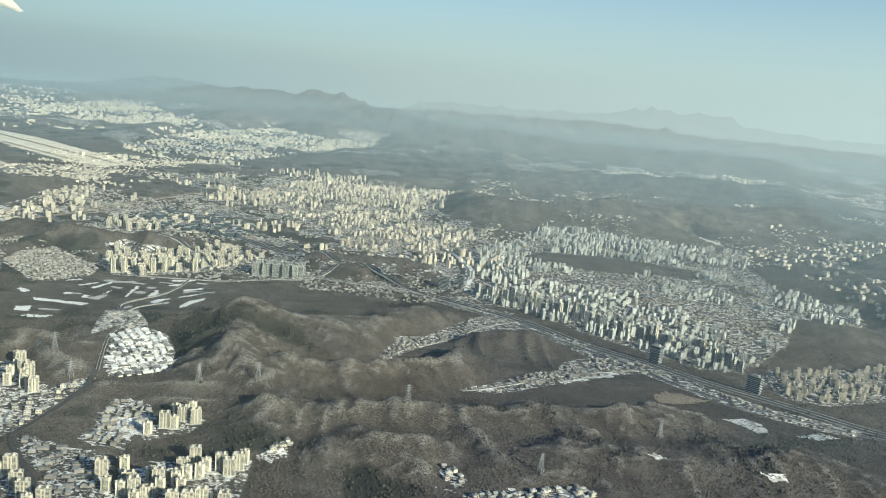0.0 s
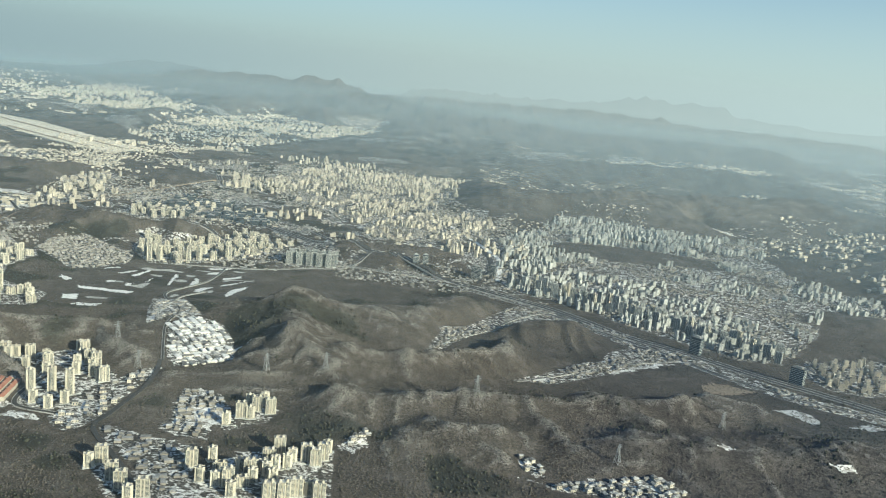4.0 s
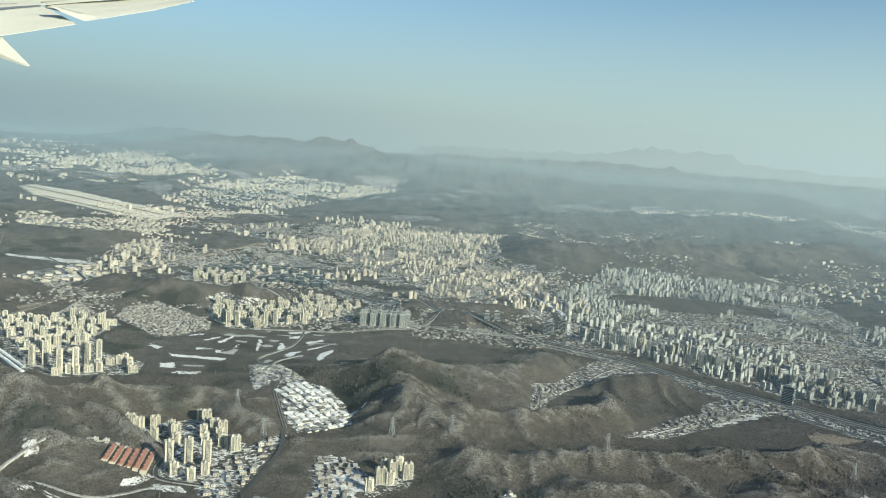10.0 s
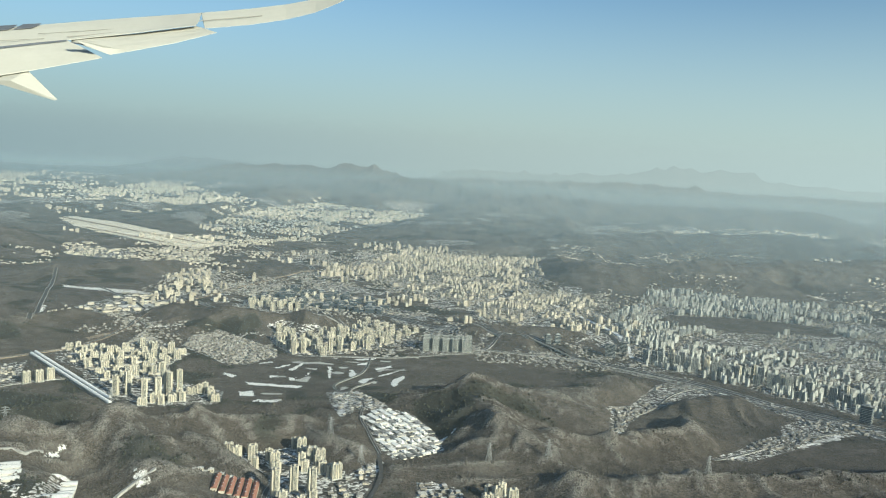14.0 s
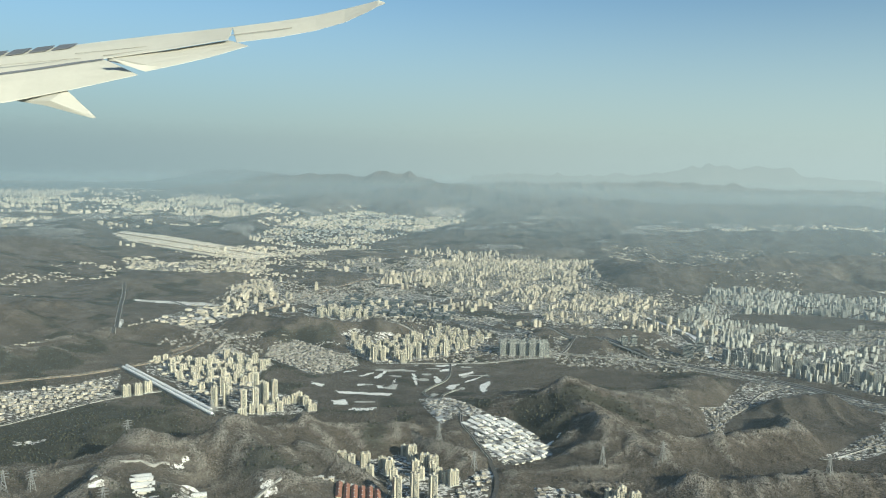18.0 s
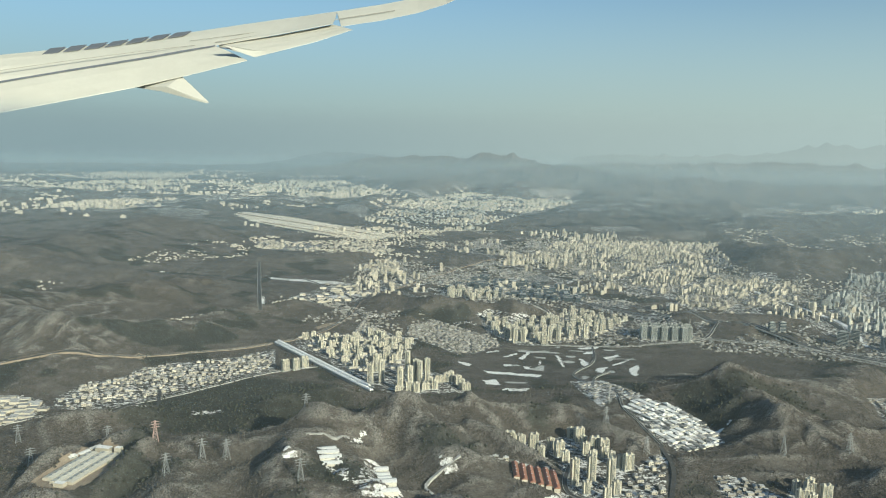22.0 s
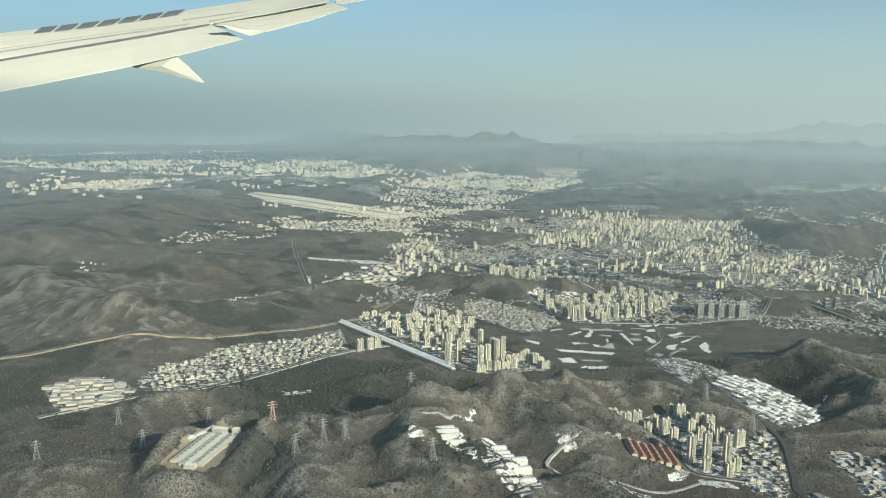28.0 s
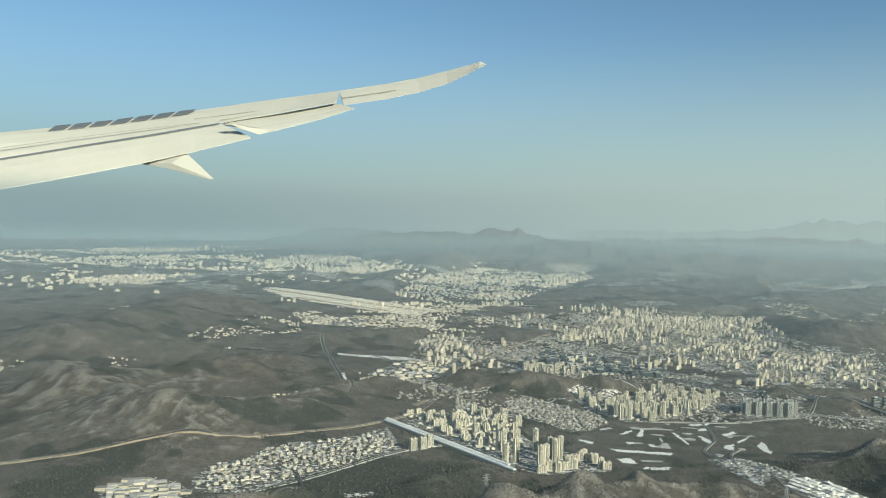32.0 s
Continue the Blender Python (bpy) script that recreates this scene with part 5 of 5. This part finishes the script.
def tunnel(ax, ay, bx, by, wide, off):
    """Two arched white roofs on low side walls, in bays with ribs."""
    root = new("noise_tunnel")
    way = Vector((bx - ax, by - ay, 0))
    length = way.length
    way.normalize()
    side = Vector((-way.y, way.x, 0))
    bays = 24
    z0, z1 = ground_z(ax, ay), ground_z(bx, by)
    arch = [(wide / 2 * math.cos(a), 1.5 + .95 * math.sin(a)) for a in [math.pi * k / 6 for k in range(7)]]
    for k in range(bays):
        q0, q1 = k / bays * length + .12, (k + 1) / bays * length - .12
        v = [tuple(Vector((ax, ay, 0)) + way * q + side * (off + u) + Vector((0, 0, z0 + (z1 - z0) * q / length + h))) for q in (q0, q1) for u, h in arch]
        f = [(j, j + 1, 8 + j, 7 + j) for j in range(6)] + [tuple(range(7))[::-1], tuple(range(7, 14))]
        part("roof_bay", mesh_of("roof_bay", v, f, [WHITE_ROOF]), root, "white arched roof bay under snow")
    for u in (-wide / 2, wide / 2):
        v = []
        for q in (0, length):
            for w, h in ((-.1, -3), (.1, -3), (.1, 1.5), (-.1, 1.5)):
                v.append(tuple(Vector((ax, ay, 0)) + way * q + side * (off + u + w) + Vector((0, 0, z0 + (z1 - z0) * q / length + h))))
        part("side_wall", mesh_of("side_wall", v, [(0, 1, 5, 4), (1, 2, 6, 5), (2, 3, 7, 6), (3, 0, 4, 7), (3, 2, 1, 0), (4, 5, 6, 7)], [STEEL]), root, "grey noise wall")
    return tagged(root, "long white-roofed noise tunnel over a motorway", "noise tunnel", "twin tunnels")


tunnel(-402, 514, -309, 420, 2.1, -1.7)
tunnel(-404, 516, -315, 426, 2.1, 1.7)

# ---- the works on the levelled hill ----
works = new("factory")
for k, (off, wide, length) in enumerate(((-4.6, 4.2, 29), (0.0, 4.4, 31), (4.7, 4.2, 27))):
    v, f, i = gable(-length / 2, length / 2, off - wide / 2, off + wide / 2, -1.5, 1.0, .35)
    hall = part("hall", mesh_of("hall", v, f, [WALL, TIN], i), works, "long hall with a pale ribbed roof")
    for s in range(9):
        x = (s - 4) * length / 9.5
        v, f, i = box(x - .5, x + .5, off - .35, off + .35, 1.2, 1.6)
        part("roof_vent", mesh_of("roof_vent", v, f, [STEEL], [0] * len(f)), hall)
for x, y, w, d, h in ((16.5, 2, 3, 6, 2.2), (-16.5, -3, 2.4, 4, 1.6), (16, -5, 2.4, 2.6, 3.0)):
    v, f, i = box(x - w / 2, x + w / 2, y - d / 2, y + d / 2, -1.5, h)
    part("annexe", mesh_of("annexe", v, f, [WALL, SNOW], i), works)
works.matrix_basis = pose(-384.5, 262, ground_z(-384.5, 262) + .2, 0, 0, 87)
tagged(works, "long pale factory halls with ribbed roofs on a levelled hill", "factory")
for k, (x, y) in enumerate(((-393, 276), (-394, 270), (-392, 282))):
    stood(SHED, k, x, y, 70, "small shed beside the factory halls", "shed", "sheds by the works")
for row in range(8):
    a, b = -277 + 1.9 * row, 300 - 5.4 * row
    stood(GREENHOUSE, 0, a, b, 20, "low greenhouse on a snowy terrace", "greenhouse", "terraced greenhouses")
for row in range(4):
    a, b = -298 + 2.2 * row, 296 - 3.6 * row
    stood(GREENHOUSE, 0, a, b, 22, "low greenhouse on a snowy terrace", "greenhouse", "terraced greenhouses")
for outline, gap, seed in ((HAMLET_UPPER, 3.3, 84), (HAMLET_MIDDLE, 3.4, 85), (HAMLET_LOWER, 3.5, 86), (HILL_FARM, 3.4, 87)):
    x, y = plots(outline, gap, 0.5, seed, 0.4, 0.85, inset=0.2)
    for k, (a, b) in enumerate(zip(x, y)):
        stood(HOUSES, k, a, b, (25, 31, 118)[k % 3], "low house in a snowy hill hamlet", "house", "hill hamlet")

# ---- pylons ----


def bar(a, b, r):
    """A thin square bar."""
    a, b = Vector(a), Vector(b)
    w = (b - a).normalized()
    s = w.cross(Vector((0.3, 0.2, 1))).normalized() * r
    u = w.cross(s).normalized() * r
    v = [tuple(q + m) for q in (a, b) for m in (s, u, -s, -u)]
    return v, [(0, 1, 5, 4), (1, 2, 6, 5), (2, 3, 7, 6), (3, 0, 4, 7), (3, 2, 1, 0), (4, 5, 6, 7)], [0] * 6


def pylon_kind(tall, mat):
    root = new("power_pylon")
    corner = [(-1, -1), (1, -1), (1, 1), (-1, 1)]

    def spread(z):
        t = z / tall
        return 1.05 * (1 - t) ** 1.3 + .16

    levels = [tall * q for q in (0, .2, .38, .54, .68, .8, .9, 1.0)]
    for cx, cy in corner:
        leg = fused(*[bar((cx * spread(p), cy * spread(p), p - (2 if p == 0 else 0)), (cx * spread(q), cy * spread(q), q), .09) for p, q in zip(levels, levels[1:])])
        part("leg", mesh_of("pylon_leg", leg[0], leg[1], [mat]), root)
    for k in range(4):
        (px, py), (qx, qy) = corner[k], corner[(k + 1) % 4]
        web = fused(*[bar((px * spread(a), py * spread(a), a), (qx * spread(b), qy * spread(b), b), .05) for a, b in zip(levels, levels[1:])], *[bar((qx * spread(a), qy * spread(a), a), (px * spread(b), py * spread(b), b), .05) for a, b in zip(levels, levels[1:])])
        part("bracing", mesh_of("pylon_bracing", web[0], web[1], [mat]), root)
    for z, reach in ((tall * .66, 1.9), (tall * .79, 2.2), (tall * .92, 1.6)):
        arm = fused(*[bar((s * .2, m, z + .25), (s * reach, 0, z), .06) for s in (-1, 1) for m in (-.2, .2)], bar((-reach, 0, z), (reach, 0, z), .06))
        cross = part("crossarm", mesh_of("crossarm", arm[0], arm[1], [mat]), root)
        for s in (-1, 1):
            v, f, i = bar((s * reach, 0, z), (s * reach, 0, z - .7), .07)
            part("insulator", mesh_of("insulator", v, f, [GREY_PAINT]), cross)
    return root


PYLONS = [pylon_kind(8.4, STEEL), pylon_kind(8.4, RED_STEEL)]
SITES = [(-409, 318), (-365, 282), (-343, 278), (-347, 257), (-336, 285), (-297, 263), (-448, 309), (-182.5, 372.5), (-165, 352), (-106, 354), (-78.6, 354.5), (-8, 344), (-179, 421), (49, 302), (-312, 424), (-318, 330), (110, 352), (-420, 280), (-455, 262)]
for k, (x, y) in enumerate(SITES):
    tall = k == 1
    ob = PYLONS[1] if tall else PYLONS[0] if k == 0 else copy_thing(PYLONS[0], pose(x, y, ground_z(x, y), 0, 0, 30 + 7 * (k % 5)))
    if k < 2:
        ob.matrix_basis = pose(x, y, ground_z(x, y), 0, 0, 35)
    tagged(ob, "red and white lattice power pylon in the woods" if tall else "grey steel lattice power pylon on a wooded ridge", "power pylon", "pylons of the power line")

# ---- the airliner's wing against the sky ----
# Enlarged and set far off to fit the camera's view, so its bearing hardly shifts along the flight.
# All outlines are bearings seen from this one eye point and turn.
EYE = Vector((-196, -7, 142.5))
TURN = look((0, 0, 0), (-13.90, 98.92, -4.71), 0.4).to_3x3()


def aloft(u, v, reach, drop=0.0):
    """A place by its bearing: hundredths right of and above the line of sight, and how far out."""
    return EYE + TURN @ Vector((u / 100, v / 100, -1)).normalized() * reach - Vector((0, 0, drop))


def skin(name, front, rear, near, far, thick, parent, label, mat=WHITE_PAINT):
    """A panel between a front and a rear edge, with a rounded nose and an underside."""
    n = len(front)
    verts, faces = [], []
    for k in range(n):
        t = k / max(n - 1, 1)
        f_reach, r_reach = far[0] + (far[1] - far[0]) * t, near[0] + (near[1] - near[0]) * t
        th = thick[0] + (thick[1] - thick[0]) * t
        a, b = aloft(*front[k], f_reach), aloft(*rear[k], r_reach)
        verts += [a - Vector((0, 0, th * .5)), a, a.lerp(b, .33) + Vector((0, 0, th * .15)), a.lerp(b, .66) + Vector((0, 0, th * .1)), b, b - Vector((0, 0, th * .12)), a.lerp(b, .4) - Vector((0, 0, th))]
    for k in range(n - 1):
        for j in range(7):
            faces.append((7 * k + j, 7 * k + (j + 1) % 7, 7 * k + 7 + (j + 1) % 7, 7 * k + 7 + j))
    faces += [tuple(range(7))[::-1], tuple(range(7 * n - 7, 7 * n))]
    return part(name, mesh_of(name, verts, faces, [mat]), parent, label)


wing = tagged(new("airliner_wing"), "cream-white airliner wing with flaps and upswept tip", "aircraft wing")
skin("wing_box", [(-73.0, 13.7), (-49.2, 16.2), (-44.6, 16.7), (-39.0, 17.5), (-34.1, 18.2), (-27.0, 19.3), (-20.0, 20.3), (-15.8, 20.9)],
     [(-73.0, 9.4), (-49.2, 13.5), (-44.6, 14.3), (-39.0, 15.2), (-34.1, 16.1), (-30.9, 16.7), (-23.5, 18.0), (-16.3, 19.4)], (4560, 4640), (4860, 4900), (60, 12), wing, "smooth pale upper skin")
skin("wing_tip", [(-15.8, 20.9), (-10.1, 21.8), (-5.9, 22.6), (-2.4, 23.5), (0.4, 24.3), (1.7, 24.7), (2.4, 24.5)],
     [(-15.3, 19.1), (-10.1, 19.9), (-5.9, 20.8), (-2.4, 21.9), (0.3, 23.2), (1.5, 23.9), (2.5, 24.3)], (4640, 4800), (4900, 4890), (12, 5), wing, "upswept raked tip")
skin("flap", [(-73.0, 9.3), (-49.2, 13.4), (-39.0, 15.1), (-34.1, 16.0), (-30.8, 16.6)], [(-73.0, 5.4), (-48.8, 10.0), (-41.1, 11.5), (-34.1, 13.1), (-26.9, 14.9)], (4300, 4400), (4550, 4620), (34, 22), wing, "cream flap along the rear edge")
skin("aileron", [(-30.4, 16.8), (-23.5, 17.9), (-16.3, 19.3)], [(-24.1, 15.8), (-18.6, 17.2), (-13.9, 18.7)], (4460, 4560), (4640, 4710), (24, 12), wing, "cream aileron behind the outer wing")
# Solid grey strips put the shade of gap and notch into colour.
skin("spoiler_gap", [(-73.0, 9.5), (-49.2, 13.6), (-39.0, 15.3), (-34.1, 16.2), (-30.9, 16.7)], [(-73.0, 9.3), (-49.2, 13.4), (-39.0, 15.1), (-34.1, 16.0), (-30.8, 16.6)], (4540, 4600), (4546, 4606), (3, 3), wing, "grey strip painted as the shaded gap ahead of the flap", GREY_PAINT)
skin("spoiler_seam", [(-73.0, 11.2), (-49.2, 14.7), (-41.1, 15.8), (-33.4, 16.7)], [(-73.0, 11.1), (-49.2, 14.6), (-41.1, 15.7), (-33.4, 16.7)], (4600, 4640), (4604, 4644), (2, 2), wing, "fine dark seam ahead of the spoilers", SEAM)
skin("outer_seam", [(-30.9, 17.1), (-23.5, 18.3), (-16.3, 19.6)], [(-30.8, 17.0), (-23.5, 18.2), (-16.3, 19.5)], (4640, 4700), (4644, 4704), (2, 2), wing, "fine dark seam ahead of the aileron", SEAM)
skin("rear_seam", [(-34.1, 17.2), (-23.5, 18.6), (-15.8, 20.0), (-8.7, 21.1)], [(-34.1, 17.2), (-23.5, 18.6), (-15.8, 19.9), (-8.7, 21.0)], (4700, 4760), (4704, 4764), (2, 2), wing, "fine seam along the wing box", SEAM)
skin("notch", [(-30.4, 16.5), (-28.1, 16.3), (-26.9, 15.9)], [(-29.7, 16.3), (-27.7, 16.0), (-26.9, 15.6)], (4420, 4440), (4450, 4460), (3, 3), wing, "grey strip painted as the shaded notch between flap and aileron", GREY_PAINT)
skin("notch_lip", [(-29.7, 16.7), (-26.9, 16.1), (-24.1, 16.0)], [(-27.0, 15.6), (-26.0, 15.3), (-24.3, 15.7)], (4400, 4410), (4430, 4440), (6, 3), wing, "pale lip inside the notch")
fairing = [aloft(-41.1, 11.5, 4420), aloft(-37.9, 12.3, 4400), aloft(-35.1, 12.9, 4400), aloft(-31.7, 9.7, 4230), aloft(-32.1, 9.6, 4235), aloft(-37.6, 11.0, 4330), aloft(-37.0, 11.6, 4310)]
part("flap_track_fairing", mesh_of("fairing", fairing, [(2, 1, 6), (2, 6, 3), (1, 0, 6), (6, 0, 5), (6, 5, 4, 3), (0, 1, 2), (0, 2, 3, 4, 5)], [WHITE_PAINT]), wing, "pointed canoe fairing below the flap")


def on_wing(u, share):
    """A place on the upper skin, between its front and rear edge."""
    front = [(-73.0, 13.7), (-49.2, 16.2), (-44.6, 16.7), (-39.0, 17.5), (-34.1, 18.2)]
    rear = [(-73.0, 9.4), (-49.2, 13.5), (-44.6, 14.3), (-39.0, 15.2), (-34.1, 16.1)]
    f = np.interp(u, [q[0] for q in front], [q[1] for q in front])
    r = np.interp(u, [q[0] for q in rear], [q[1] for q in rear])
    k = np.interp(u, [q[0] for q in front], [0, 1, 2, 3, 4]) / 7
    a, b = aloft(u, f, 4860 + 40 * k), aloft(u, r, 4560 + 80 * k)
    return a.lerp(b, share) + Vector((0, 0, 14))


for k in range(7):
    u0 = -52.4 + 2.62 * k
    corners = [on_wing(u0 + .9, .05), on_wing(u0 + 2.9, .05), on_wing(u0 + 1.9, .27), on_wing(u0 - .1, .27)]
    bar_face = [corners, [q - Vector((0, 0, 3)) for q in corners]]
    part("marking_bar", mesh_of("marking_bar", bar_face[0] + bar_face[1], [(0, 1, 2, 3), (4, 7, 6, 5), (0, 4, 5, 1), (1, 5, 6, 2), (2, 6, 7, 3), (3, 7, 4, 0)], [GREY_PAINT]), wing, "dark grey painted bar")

# ---- woods on the near hills ----


def woods(name, count, seed, mat, pines, label, sizes):
    """Small tapered clumps all over the wooded slopes, as one mesh."""
    rnd = np.random.RandomState(seed)
    x = rnd.uniform(-560, 300, count)
    y = 215 + 420 * rnd.rand(count) ** 1.35
    cover = 0.6 * lattice(x / 40, y / 40, 41) + 0.4 * lattice(x / 14, y / 14, 42)
    dark = np.maximum(smooth(0.54, 0.74, cover) * (1 - 0.6 * smooth(-40, 40, x)), smooth(20, 0, np.hypot((x + 385) / 1.5, y - 385) - 40))
    ok = (rnd.rand(count) < dark) if pines else (rnd.rand(count) > dark * .9)
    for poly, margin in FLAT:
        ok &= inside(poly, x, y) > 1.5 + 2 * rnd.rand(count)
    x, y = x[ok], y[ok]
    z = height(x, y)
    n = len(x)
    r = rnd.uniform(*sizes, n)
    tall = r * rnd.uniform(1.2, 2.0, n) if pines else r * rnd.uniform(1.0, 1.7, n)
    turn = rnd.uniform(0, 6.28, n)
    ring = np.arange(4) * math.tau / 4
    wob = rnd.uniform(.7, 1.3, (n, 4))
    v = np.zeros((n, 9, 3))
    for row, (scale, up) in enumerate(((0.55, 0.0), (1.0, 0.42))):
        a = turn[:, None] + ring[None] + row * .7
        v[:, row * 4:row * 4 + 4, 0] = x[:, None] + np.cos(a) * (r * scale)[:, None] * wob
        v[:, row * 4:row * 4 + 4, 1] = y[:, None] + np.sin(a) * (r * scale)[:, None] * wob
        v[:, row * 4:row * 4 + 4, 2] = (z + up * tall)[:, None] - (.15 if row == 0 else 0)
    v[:, 8] = np.stack([x + rnd.uniform(-.2, .2, n) * r, y + rnd.uniform(-.2, .2, n) * r, z + tall], -1)
    tris = []
    for k in range(4):
        m = (k + 1) % 4
        tris += [(k, m, 4 + m), (k, 4 + m, 4 + k), (4 + k, 4 + m, 8)]
    tris = (np.arange(n)[:, None, None] * 9 + np.array(tris)[None]).reshape(-1, 3)
    me = bpy.data.meshes.new(name)
    me.vertices.add(n * 9)
    me.vertices.foreach_set("co", v.ravel())
    me.loops.add(tris.size)
    me.loops.foreach_set("vertex_index", tris.ravel().astype(np.int32))
    me.polygons.add(len(tris))
    me.polygons.foreach_set("loop_start", np.arange(0, tris.size, 3, dtype=np.int32))
    me.update(calc_edges=True)
    me.materials.append(mat)
    return tagged(new(name, me), label, "woods", kind="stuff")


woods("bare_woods", 90000, 91, BARK, False, "leafless brown winter woods on the slopes", (.24, .52))
woods("pine_woods", 40000, 92, NEEDLES, True, "dark pine woods in the hollows", (.35, .8))
